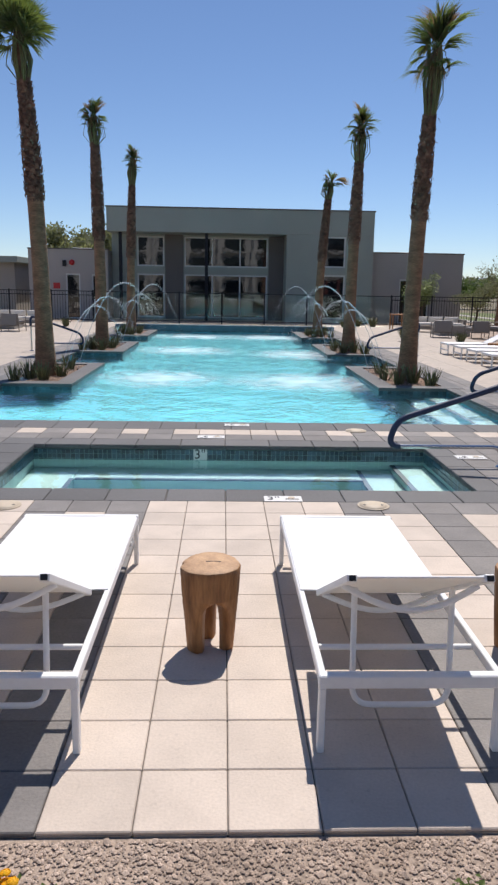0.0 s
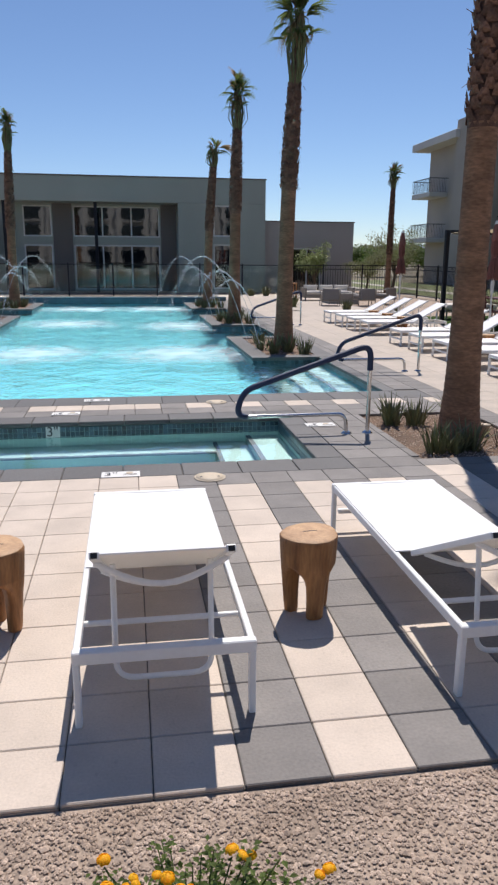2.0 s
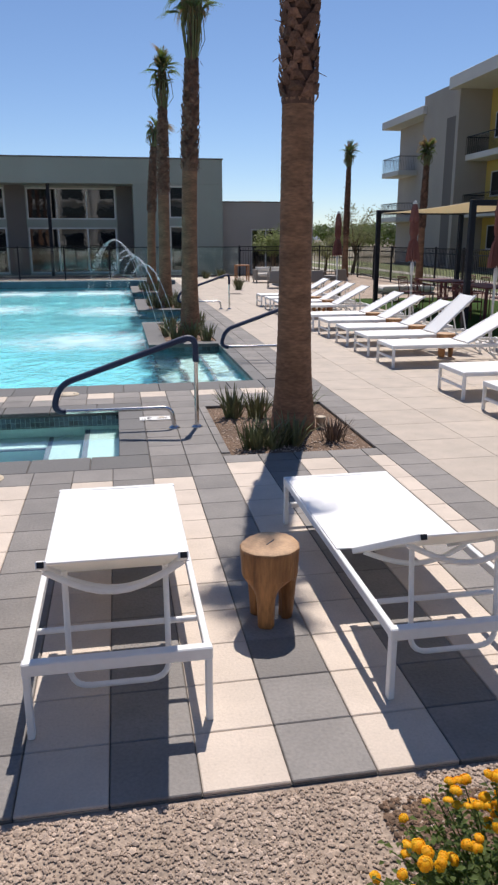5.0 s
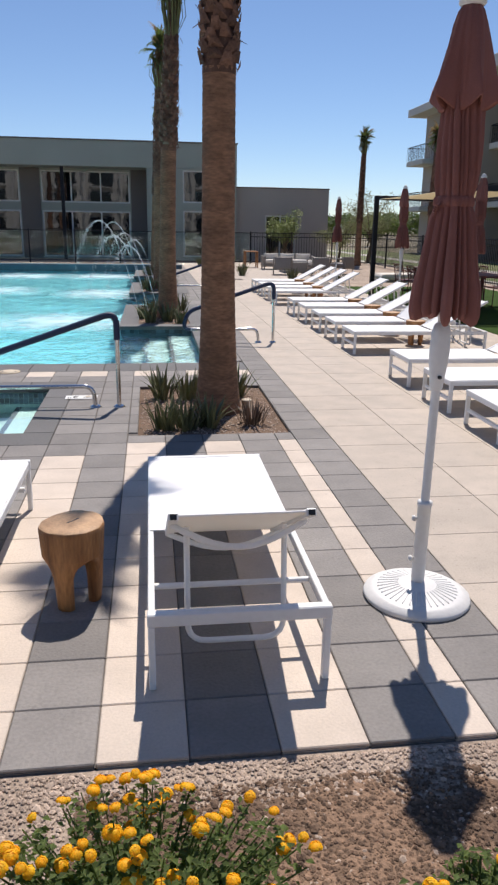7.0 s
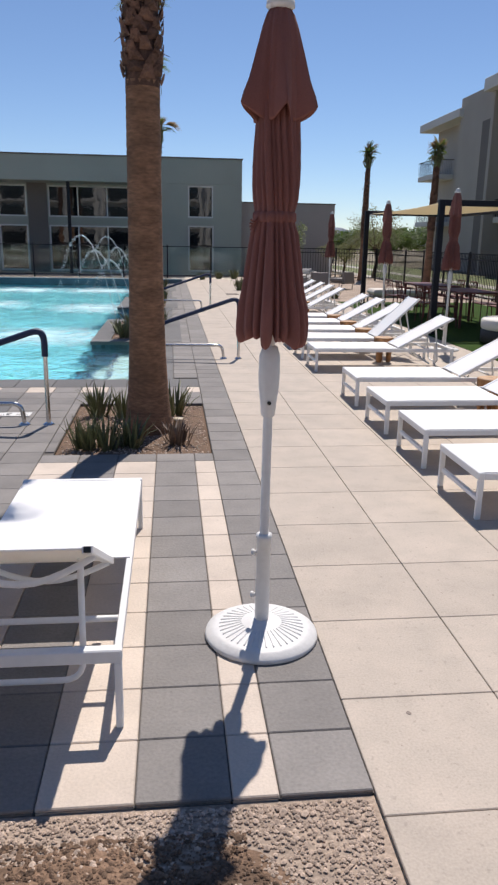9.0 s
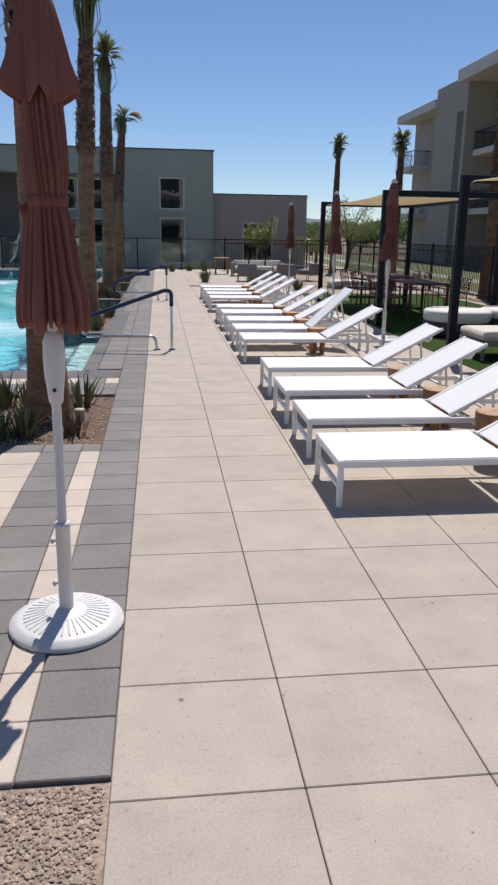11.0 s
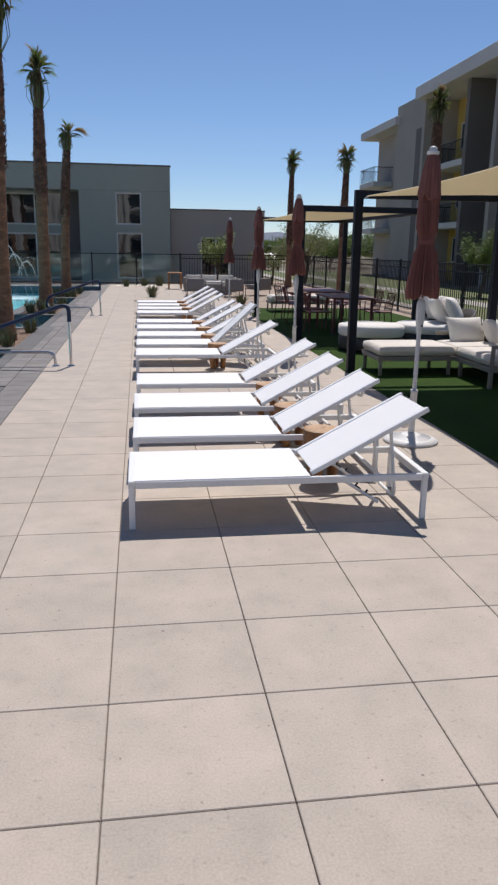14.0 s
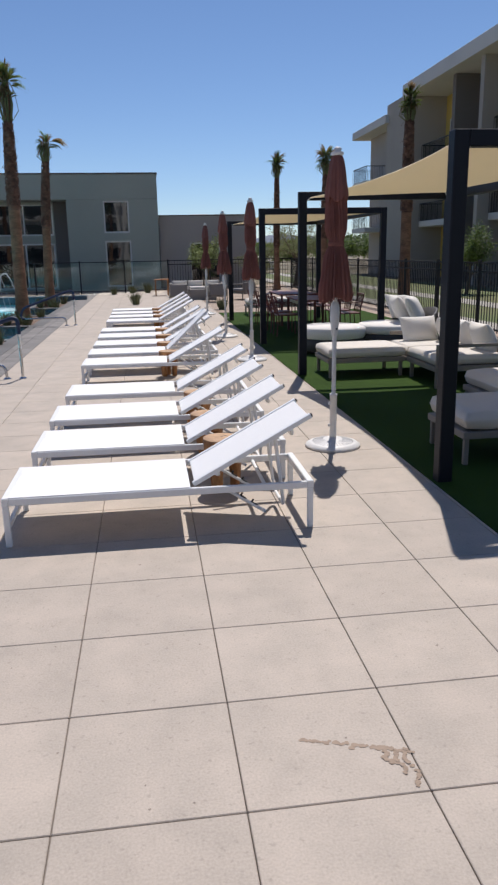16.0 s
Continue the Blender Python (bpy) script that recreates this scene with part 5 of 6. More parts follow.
# arched water jets
for s in (-1, 1):
    for y in (13.1, 19.65):
        for k, (dx, dy, h, reach) in enumerate(((0.0, 0.0, 1.8, 1.0), (0.2, -0.25, 1.5, 0.85), (0.38, 0.2, 1.3, 0.72))):
            o = thing("water_jet", "thin arched jet of clear water breaking into drops", "water jet", Matrix.Translation((s * (3.02 + dx), y + dy, -0.03)), "fountain jets")
            pts, drops = [], Mesh()
            q = random.Random(int(y * 10) + k + (s > 0) * 50)
            for i in range(25):
                t = i / 24
                pts.append(Vector((-s * 1.65 * reach * t, 2.7 * reach * t, 4 * h * t * (1 - t) + 0.02 - 0.07 * t)))
            part("stream", Mesh().tube(pts[:13], [0.006 - 0.0002 * i for i in range(13)], 6), "jet_water", o)
            for i in range(210):
                t = 0.25 + 0.75 * i / 210
                p = Vector((-s * 1.65 * reach * t, 2.7 * reach * t, 4 * h * t * (1 - t) + 0.02 - 0.07 * t))
                j = 0.01 + 0.06 * max(0, t - 0.5)
                p += Vector((q.gauss(0, j), q.gauss(0, j), q.gauss(0, j)))
                rr = q.uniform(0.004, 0.012)
                drops.add([p + Vector(e) * rr for e in ((1, 0, 0), (-1, 0, 0), (0, 1, 0), (0, -1, 0), (0, 0, 1.5), (0, 0, -1.5))], [(0, 2, 4), (2, 1, 4), (1, 3, 4), (3, 0, 4), (2, 0, 5), (1, 2, 5), (3, 1, 5), (0, 3, 5)], True)
            tagged(part("spray", drops, "jet_water", o), kind="stuff")
            part("nozzle", Mesh().lathe([(0.02, 0.0), (0.02, 0.03), (0.012, 0.035)], 12), "black_metal", o)


# ---- cabanas and seats on the turf ----
def cabana(x0, x1, y0, y1, h=2.5):
    o = thing("cabana", "black steel cabana frame with a stretched tan shade sail", "cabana", Matrix.Translation((x0, y0, 0)), "cabanas on the turf")
    w, d, p = x1 - x0, y1 - y0, 0.11
    post = Mesh().cbox(-p / 2, p / 2, -p / 2, p / 2, 0, h, 0.006).data("post", "navy_metal")
    for x in (0, w):
        for y in (0, d):
            part("post", post, "", o).location = (x, y, 0)
    for y in (0, d):
        part("beam", Mesh().cbox(p / 2, w - p / 2, y - p / 2, y + p / 2, h - p, h, 0.006), "navy_metal", o)
    for x in (w,):
        part("beam", Mesh().cbox(x - p / 2, x + p / 2, p / 2, d - p / 2, h - p, h, 0.006), "navy_metal", o)
    n = 20
    v = []
    for s in (0, 1):
        for j in range(n + 1):
            for i in range(n + 1):
                a, b = i / n, j / n
                sag_x, sag_y = 0.22 * 4 * b * (1 - b), 0.14 * 4 * a * (1 - a)
                x = 0.07 + sag_x + (w - 0.14 - 2 * sag_x) * a
                y = 0.07 + sag_y + (d - 0.14 - 2 * sag_y) * b
                hyper = (a - 0.5) * (b - 0.5) * 4
                v.append((x, y, h - 0.05 + 0.03 * hyper - 0.09 * 16 * a * (1 - a) * b * (1 - b) - (0.006 if s else 0)))
    m = (n + 1) ** 2
    f = [(j * (n + 1) + i, j * (n + 1) + i + 1, (j + 1) * (n + 1) + i + 1, (j + 1) * (n + 1) + i) for j in range(n) for i in range(n)]
    sail = part("shade_sail", Mesh().add(v, f + [tuple(m + t for t in q[::-1]) for q in f], True), "sail", o, "stretched tan fabric sail")
    for x, y in ((0.065, 0.065), (w - 0.065, 0.065), (0.065, d - 0.065), (w - 0.065, d - 0.065)):
        sx, sy = (1 if x < 1 else -1), (1 if y < 1 else -1)
        hz = h - 0.05 + 0.03 * (1 if sx == sy else -1)
        part("turnbuckle", Mesh().tube([(x, y, h - 0.1), (x + 0.05 * sx, y + 0.05 * sy, hz)], 0.01, 6), "steel", sail)
    return o


cabana(9.1, 11.2, 3.04, 8.19)
cabana(9.12, 11.45, 11.9, 17.26)


def sectional(m, label):
    """An L sofa: a chaise along x from 0 to 1.75, and a run along -y at its end."""
    o = thing("outdoor_sofa", label, "sofa", m, "lounge sofas under the cabanas")

    def leg(x, y):
        part("leg", Mesh().cbox(x - 0.02, x + 0.02, y - 0.02, y + 0.02, 0.0, 0.26, 0.003), "taupe_frame", o)
    for x, y in ((0.04, 0.04), (0.04, 0.76), (0.9, 0.04), (0.9, 0.76), (1.0, -1.0), (1.76, -1.0), (1.76, 0.76), (1.0, -0.1)):
        leg(x, y)
    part("frame", Mesh().cbox(0, 0.96, 0, 0.8, 0.22, 0.29, 0.006).cbox(0.962, 1.8, -1.04, 0.8, 0.22, 0.29, 0.006), "taupe_frame", o)
    part("seat_cushion", moved(pillowy(0.95, 0.8, 0.16, 0.15), pose(0.48, 0.4, 0.29)), "cushion", o, "light grey seat cushion")
    part("seat_cushion", moved(pillowy(0.78, 0.8, 0.16, 0.15), pose(1.36, 0.4, 0.29)), "cushion", o)
    part("seat_cushion", moved(pillowy(0.78, 0.98, 0.16, 0.15), pose(1.36, -0.5, 0.29)), "cushion", o)
    arm = Mesh().cbox(0.96, 1.8, -1.08, -1.045, 0.0, 0.045, 0.004, pose(0, 0, 0.55)).cbox(0.96, 1.0, -1.08, -1.045, 0, 0.55, 0.004).cbox(1.76, 1.8, -1.08, -1.045, 0, 0.55, 0.004)
    part("arm", arm, "taupe_frame", o)
    part("back_frame", Mesh().cbox(1.8, 1.84, -1.08, 0.8, 0.2, 0.6, 0.005).cbox(0.98, 1.84, 0.8, 0.84, 0.52, 0.58, 0.005), "taupe_frame", o)
    for x, y, a, b in ((1.66, -0.6, -72, 90), (1.66, -0.05, -68, 84), (1.62, 0.5, -70, 60), (1.3, 0.62, -66, 8)):
        part("pillow", moved(pillowy(0.5, 0.44, 0.22, 0.95), Matrix.Translation((x, y, 0.61)) @ Matrix.Rotation(radians(b), 4, "Z") @ Matrix.Rotation(radians(-a), 4, "X") @ Matrix.Translation((0, 0, -0.1))), "pillow", o, "plump off-white pillow")
    return o


sectional(pose(9.36, 7.72, 0.006) @ Matrix.Diagonal((1.17, 1, 0.93, 1)), "taupe-framed outdoor L sofa with grey cushions and pale pillows")


def bench_sofa(m, label, w=1.9):
    o = thing("outdoor_sofa", label, "sofa", m, "lounge sofas under the cabanas")
    for x in (0.04, w - 0.04):
        for y in (0.04, 0.74):
            part("leg", Mesh().cbox(x - 0.02, x + 0.02, y - 0.02, y + 0.02, 0, 0.24, 0.003), "taupe_frame", o)
    part("frame", Mesh().cbox(0, w, 0, 0.78, 0.22, 0.28, 0.006), "taupe_frame", o)
    part("seat_cushion", moved(pillowy(w - 0.02, 0.78, 0.18, 0.15), pose(w / 2, 0.39, 0.28)), "cushion", o, "light grey seat cushion")
    return o


bench_sofa(pose(9.40, 3.36, 0.006), "low taupe-framed outdoor chaise with a grey cushion")
bench_sofa(pose(10.3, 4.65, 0.006), "low taupe-framed outdoor chaise with a grey cushion")
bench_sofa(pose(9.7, 18.3, 0.006), "low taupe-framed outdoor chaise in the sun", 1.6)

bed = thing("daybed", "round dark wicker daybed with white cushion and pillows", "daybed", pose(10.48, 10.5, 0.006))
part("ottoman", Mesh().lathe([(0.55, 0.03), (0.58, 0.06), (0.58, 0.24), (0.55, 0.26)], 36, x=-0.35), "wicker", bed)
part("seat_cushion", Mesh().lathe([(0.56, 0.26), (0.585, 0.29), (0.585, 0.42), (0.55, 0.45), (0.2, 0.46)], 36, x=-0.35), "pillow", bed, "round white seat cushion")
part("shell", Mesh().lathe([(0.6, 0.03), (0.66, 0.1), (0.68, 0.3), (0.62, 0.32)], 36, x=0.75), "wicker", bed)
back = Mesh()
v = []
for k in range(17):
    a = radians(-95 + 190 * k / 16)
    h = 0.3 + 0.42 * math.cos(radians(-85 + 170 * k / 16))
    for rr, z in ((0.66, 0.28), (0.76, h), (0.72, h), (0.6, 0.28)):
        v.append((0.75 + rr * math.cos(a), rr * math.sin(a), z))
back.add(v, [(k * 4 + i, (k + 1) * 4 + i, (k + 1) * 4 + (i + 1) % 4, k * 4 + (i + 1) % 4) for k in range(16) for i in range(4)], True)
part("backrest", back, "wicker", bed, "curved woven back")
part("seat_cushion", Mesh().lathe([(0.6, 0.32), (0.62, 0.34), (0.62, 0.44), (0.56, 0.47), (0.2, 0.48)], 36, x=0.72), "pillow", bed)
for x, y, b in ((1.0, -0.35, 60), (1.12, 0.05, 90), (1.0, 0.42, 120), (0.85, 0.0, 85)):
    part("pillow", moved(pillowy(0.55, 0.5, 0.22, 0.9), Matrix.Translation((x, y, 0.7)) @ Matrix.Rotation(radians(b), 4, "Z") @ Matrix.Rotation(radians(62), 4, "X") @ Matrix.Translation((0, 0, -0.1))), "pillow", bed, "plump white pillow")


def dining_table(m):
    o = thing("dining_table", "dark red metal outdoor dining table", "table", m)
    part("tabletop", Mesh().cbox(-0.45, 0.45, -0.8, 0.8, 0.71, 0.745, 0.006), "red_metal", o)
    for x in (-0.4, 0.4):
        for y in (-0.74, 0.74):
            part("leg", Mesh().cbox(x - 0.025, x + 0.025, y - 0.025, y + 0.025, 0, 0.71, 0.004), "red_metal", o)
    return o


def metal_chair(m):
    o = thing("dining_chair", "dark red metal armchair with a rod back", "chair", m, "chairs round the tables")
    part("seat", Mesh().cbox(-0.24, 0.24, -0.24, 0.24, 0.42, 0.445, 0.006), "red_metal", o)
    for x in (-0.23, 0.23):
        part("front_leg", Mesh().tube([(x, 0.22, 0), (x, 0.22, 0.64), (x, -0.2, 0.66)], 0.013, 6), "red_metal", o)
        part("back_leg", Mesh().tube([(x, -0.26, 0), (x, -0.22, 0.44), (x * 0.95, -0.3, 0.82)], 0.013, 6), "red_metal", o)
    part("top_rail", Mesh().tube(arc((-0.22, -0.3, 0.82), (0.22, -0.3, 0.82), 0.04, 6, Vector((0, -1, 0))), 0.014, 6), "red_metal", o)
    for k in range(7):
        x = -0.18 + 0.06 * k
        part("rod", Mesh().tube([(x, -0.23, 0.44), (x * 0.95, -0.325, 0.81)], 0.006, 5), "red_metal", o)
    return o


for y in (13.7, 16.0):
    dining_table(pose(10.5, y, 0.006))
chair = metal_chair(pose(9.85, 13.3, 0.006, 0, 0, -90))
for x, y, a in ((9.85, 14.1, -90), (11.15, 13.3, 90), (11.15, 14.1, 90), (9.85, 15.6, -90), (9.8, 16.4, -80), (11.15, 15.6, 90), (11.15, 16.4, 90)):
    copy_thing(chair, pose(x, y, 0.006, 0, 0, a))


# ---- fire table seats at the far ends ----
def lounge_chair(m):
    o = thing("lounge_chair", "grey metal lounge armchair with grey cushions", "chair", m, "seats round the fire tables")
    for x in (-0.34, 0.34):
        part("side_frame", Mesh().tube(bent([(x, 0.33, 0), (x, 0.33, 0.56), (x, -0.36, 0.6), (x, -0.3, 0)], 0.05, 3), 0.017, 6), "taupe_frame", o)
    part("seat_cushion", moved(pillowy(0.64, 0.66, 0.15, 0.2), pose(0, 0, 0.27)), "taupe_frame", o)
    part("seat_frame", Mesh().cbox(-0.34, 0.34, -0.32, 0.33, 0.23, 0.268, 0.005), "taupe_frame", o)
    part("back_cushion", moved(pillowy(0.64, 0.46, 0.14, 0.3), pose(0, -0.27, 0.42, 78)), "taupe_frame", o)
    return o


def long_sofa(m):
    o = thing("garden_sofa", "long grey outdoor sofa with three back pillows", "sofa", m)
    part("frame", Mesh().cbox(-1.1, 1.1, -0.4, 0.4, 0.14, 0.27, 0.006), "taupe_frame", o)
    for x in (-1.05, 1.05):
        for y in (-0.35, 0.35):
            part("leg", Mesh().cbox(x - 0.025, x + 0.025, y - 0.025, y + 0.025, 0, 0.14, 0.003), "taupe_frame", o)
        part("arm", Mesh().cbox(x - 0.05, x + 0.05, -0.4, 0.4, 0.27, 0.56, 0.006), "taupe_frame", o)
    part("seat_cushion", moved(pillowy(2.0, 0.76, 0.15, 0.15), pose(0, 0.02, 0.27)), "cushion", o)
    for x in (-0.68, 0, 0.68):
        part("back_pillow", moved(pillowy(0.64, 0.45, 0.17, 0.7), pose(x, -0.26, 0.42, 74)), "cushion", o)
    return o


def fire_table(m):
    o = thing("fire_table", "square grey concrete fire table", "fire table", m)
    part("body", Mesh().cbox(-0.6, 0.6, -0.6, 0.6, 0, 0.42, 0.02), "concrete", o)
    part("burner", Mesh().cbox(-0.35, 0.35, -0.35, 0.35, 0.422, 0.44, 0.005), "black_metal", o)
    return o


for sx in (1, -1):
    cx = 9.0 if sx > 0 else -8.6
    fire_table(pose(cx, 27.0, -0.02))
    long_sofa(pose(cx, 28.9, -0.02, 0, 0, 180))
    for x, a in ((-0.85, -8), (0.5, 5), (1.6, 40)):
        lounge_chair(pose(cx + x * sx, 25.4 + (0.9 if x > 1 else 0), -0.02, 0, 0, a))
for x, y in ((-6.0, 14.0), (-6.0, 15.2), (-6.0, 16.4)):
    copy_thing(second, pose(x, y, 0, 0, 0, 180))

side = thing("side_table", "brown wooden side table", "table", pose(7.6, 30.2, -0.012))
part("tabletop", Mesh().cbox(-0.3, 0.3, -0.3, 0.3, 0.66, 0.7, 0.006), "stool_wood", side)
for x in (-0.26, 0.26):
    for y in (-0.26, 0.26):
        part("leg", Mesh().cbox(x - 0.025, x + 0.025, y - 0.025, y + 0.025, 0, 0.66, 0.003), "stool_wood", side)

# garden plants and trees
leafy_tree(9.9, 35.2, 2.5, 1.7, 71, "small light green desert tree by the wing", "bright_leaf", clumps=1100, leaf=0.11)
leafy_tree(14.8, 37.0, 3.4, 3.0, 72, "feathery desert tree beyond the fence", clumps=1100, leaf=0.11)
leafy_tree(12.6, 34.8, 2.4, 2.2, 73, "small desert shrub tree by the fence", clumps=900, leaf=0.10)
leafy_tree(-11.5, 62, 6.0, 6.5, 74, "large feathery tree behind the clubhouse wing", clumps=5000, leaf=0.36)
leafy_tree(19.5, 26.0, 2.6, 1.8, 75, "young dark green tree on the lawn", "leaf", 1800)
leafy_tree(-13.5, 30, 2.8, 2.4, 76, "grey-green desert shrub by the deck", clumps=700)
for k in range(8):
    q = random.Random(260 + k)
    leafy_tree(15 + 5.5 * k + q.uniform(-1, 1), 72 + q.uniform(-3, 6), q.uniform(2.4, 3.3), q.uniform(6, 8), 340 + k, "dense green desert shrub beyond the lawn", "leaf", clumps=2200, leaf=0.32)
for k in range(26):
    q = random.Random(200 + k)
    leafy_tree(-60 + 150 * k / 25 + q.uniform(-3, 3), 95 + q.uniform(-12, 40), q.uniform(2.4, 4.2), q.uniform(6, 9.5), 300 + k, "far desert tree behind the buildings", clumps=1500, leaf=0.5)
for k, (x, y, s) in enumerate(((6.55, 24.6, 0.55), (7.0, 32.6, 0.6), (6.3, 32.7, 0.5), (8.0, 22.6, 0.5), (9.3, 21.4, 0.45), (12.2, 22, 0.5), (-5.6, 31.5, 0.5), (-6.6, 29, 0.5), (5.5, 31.8, 0.45))):
    aloe(x, y, -0.03, s, 400 + k, leaves=70)

# parked car beyond the lawn
car = thing("car", "light silver parked car beyond the lawn", "car", pose(17.5, 64, -0.03, 0, 0, 80))
v = []
for y, k in ((-0.85, 0.92), (-0.88, 1.0), (0.88, 1.0), (0.85, 0.92)):
    v += [(x * 1.0, y * (1 if z < 0.9 else 0.82), z * k if z > 0.9 else z) for x, z in ((-2.1, 0.35), (-2.1, 0.85), (-1.3, 0.95), (-0.6, 1.42), (0.7, 1.42), (1.4, 0.98), (2.1, 0.8), (2.1, 0.35))]
part("body", Mesh().add(v, [(j * 8 + i, j * 8 + (i + 1) % 8, (j + 1) * 8 + (i + 1) % 8, (j + 1) * 8 + i) for j in range(3) for i in range(8)] + [tuple(range(8))[::-1], tuple(range(24, 32))]), "car_paint", car)
for x in (-1.35, 1.35):
    for y in (-0.86, 0.86):
        part("wheel", moved(Mesh().lathe([(0.1, -0.09), (0.32, -0.09), (0.33, 0.0), (0.32, 0.09), (0.1, 0.09)], 20), pose(x, y, 0.33, 90)), "black_plastic", car)
part("windscreen", Mesh().box(-0.75, 0.85, -0.735, 0.735, 1.0, 1.28), "pane", car)


# ---- small flat things on the deck ----
def text_on(name, body, size, m, mat, parent):
    c = bpy.data.curves.new(name, "FONT")
    c.body, c.size, c.extrude, c.align_x, c.align_y = body, size, 0.0008, "CENTER", "CENTER"
    ob = new(name, c)
    deps = bpy.context.evaluated_depsgraph_get()
    data = bpy.data.meshes.new_from_object(ob.evaluated_get(deps))
    bpy.data.objects.remove(ob)
    data.materials.clear()
    data.materials.append(M[mat])
    o = new(name, data)
    o.parent = parent
    o.matrix_basis = m
    return o


def depth_mark(x, y, flip=False, w=0.31, lying=True):
    o = thing("depth_marker", "white deck tile with a black depth number", "marker", pose(x, y, 0.003))
    part("tile", Mesh().cbox(-w / 2, w / 2, -0.075, 0.075, 0, 0.005, 0.001), "sign_white", o)
    text_on("number", "3\"", 0.13, pose(-w / 2 + 0.075, 0, 0.0062, 0, 0, 180 if flip else 0), "ink", o)
    if w > 0.2:
        bars = Mesh()
        bars.box(0.02, 0.13, -0.01, 0.0, 0.005, 0.0062).box(0.02, 0.13, -0.035, -0.028, 0.005, 0.0062)
        part("symbol", moved(Mesh().lathe([(0.03, 0), (0.03, 0.0012)], 20), pose(0.07, 0.03, 0.005)), "skimmer", o)
        part("small_print", bars, "joint", o)
    return o


depth_mark(0.47, 3.72)
depth_mark(-0.16, 6.22, True)
depth_mark(0.15, 6.98, True)
depth_mark(2.55, 5.3, True)
for x, y in ((1.18, 3.55), (-1.72, 3.5), (1.6, 6.7), (-3.2, 6.75)):
    o = thing("skimmer_lid", "round beige skimmer lid set in the deck", "lid", pose(x, y, 0.002))
    part("rim", Mesh().lathe([(0.128, 0), (0.128, 0.005), (0.118, 0.006)], 32), "skimmer", o)
    part("lid", Mesh().lathe([(0.114, 0.0), (0.114, 0.0075), (0.02, 0.008)], 32), "skimmer", o)
    for dx in (-0.07, 0.07):
        part("finger_hole", Mesh().lathe([(0.012, 0.0078), (0.012, 0.0086)], 10, x=dx), "ink", o)
mark = thing("wall_marker", "white wall tile with the number 3 on the hot tub wall", "marker", pose(-0.27, SPA[3] - 0.012, -0.1))
part("tile", Mesh().cbox(-0.075, 0.075, -0.004, 0.004, -0.075, 0.075, 0.001), "sign_white", mark)
text_on("number", "3\"", 0.15, pose(-0.005, -0.0052, -0.005, 90), "ink", mark)
drain = thing("deck_box", "brown square valve box lid in the deck", "lid", pose(6.1, 22.6, 0.002))
part("lid", Mesh().cbox(-0.2, 0.2, -0.25, 0.25, 0, 0.008, 0.002), "joint", drain)

# spilled-drink stain and specks on the slabs
q = random.Random(9)
spill = Mesh()


def blot(mesh, x, y, r, z):
    k = 10
    v = [(x, y, z)] + [(x + r * q.uniform(0.7, 1.2) * math.cos(2 * math.pi * i / k), y + r * q.uniform(0.7, 1.2) * math.sin(2 * math.pi * i / k), z) for i in range(k)]
    mesh.add(v, [(0, i + 1, (i + 1) % k + 1) for i in range(k)])


for i in range(34):
    t = i / 33
    blot(spill, 7.40 + 0.38 * t, 0.21 - 0.13 * t + q.gauss(0, 0.006), q.uniform(0.006, 0.014), 0.0010 + 0.00002 * i)
for i in range(120):
    k, t = i % 3, q.random()
    blot(spill, 7.68 + 0.035 * k + 0.01 * math.sin(9 * t + k) + q.gauss(0, 0.003), 0.10 - (0.07 + 0.06 * k) * t, q.uniform(0.005, 0.010), 0.0018 + 0.00001 * i)
solid("spill_stain", spill, "stain", "brown trail of dried drips on a slab", "stain", kind="stuff")
specks = Mesh()
for i in range(150):
    blot(specks, q.uniform(4.8, 8.9), q.uniform(-1.6, 7), q.uniform(0.002, 0.005) * (2.1 if i % 9 == 0 else 1), 0.0010)
solid("specks", specks, "speck", "small dark specks on the slabs", "specks", kind="stuff")

# patches of bare soil
soil = Mesh()
for i in range(150):
    blot(soil, q.uniform(3.15, 4.4), q.uniform(-1.3, -0.27), q.uniform(0.08, 0.19), -0.0192 + 0.00003 * i)
for i in range(12):
    blot(soil, q.uniform(-2, 2.8), q.uniform(-1.3, -0.45), q.uniform(0.05, 0.16), -0.0185 + 0.00005 * i)
solid("soil_patches", soil, "earth", "bare brown soil showing through the gravel", "soil", kind="stuff")

# loose pebbles
peb = Mesh()
ico_v = [(0, 0, 1), (0.9, 0, 0.25), (0.28, 0.85, 0.25), (-0.72, 0.52, 0.25), (-0.72, -0.52, 0.25), (0.28, -0.85, 0.25), (0.5, 0.4, -0.6), (-0.5, 0.4, -0.6), (0, -0.7, -0.6)]
ico_f = [(0, 1, 2), (0, 2, 3), (0, 3, 4), (0, 4, 5), (0, 5, 1), (1, 6, 2), (2, 7, 3), (2, 6, 7), (3, 7, 4), (4, 8, 5), (4, 7, 8), (5, 6, 1), (5, 8, 6)]


def pebble(x, y, s, z):
    a, f = q.uniform(0, 6.28), q.uniform(0.4, 0.75)
    ca, sa, sx, sy = math.cos(a), math.sin(a), s * q.uniform(0.8, 1.25), s * q.uniform(0.7, 1.0)
    peb.add([(x + ca * sx * p - sa * sy * r, y + sa * sx * p + ca * sy * r, z + s * f * t) for p, r, t in ico_v], ico_f)


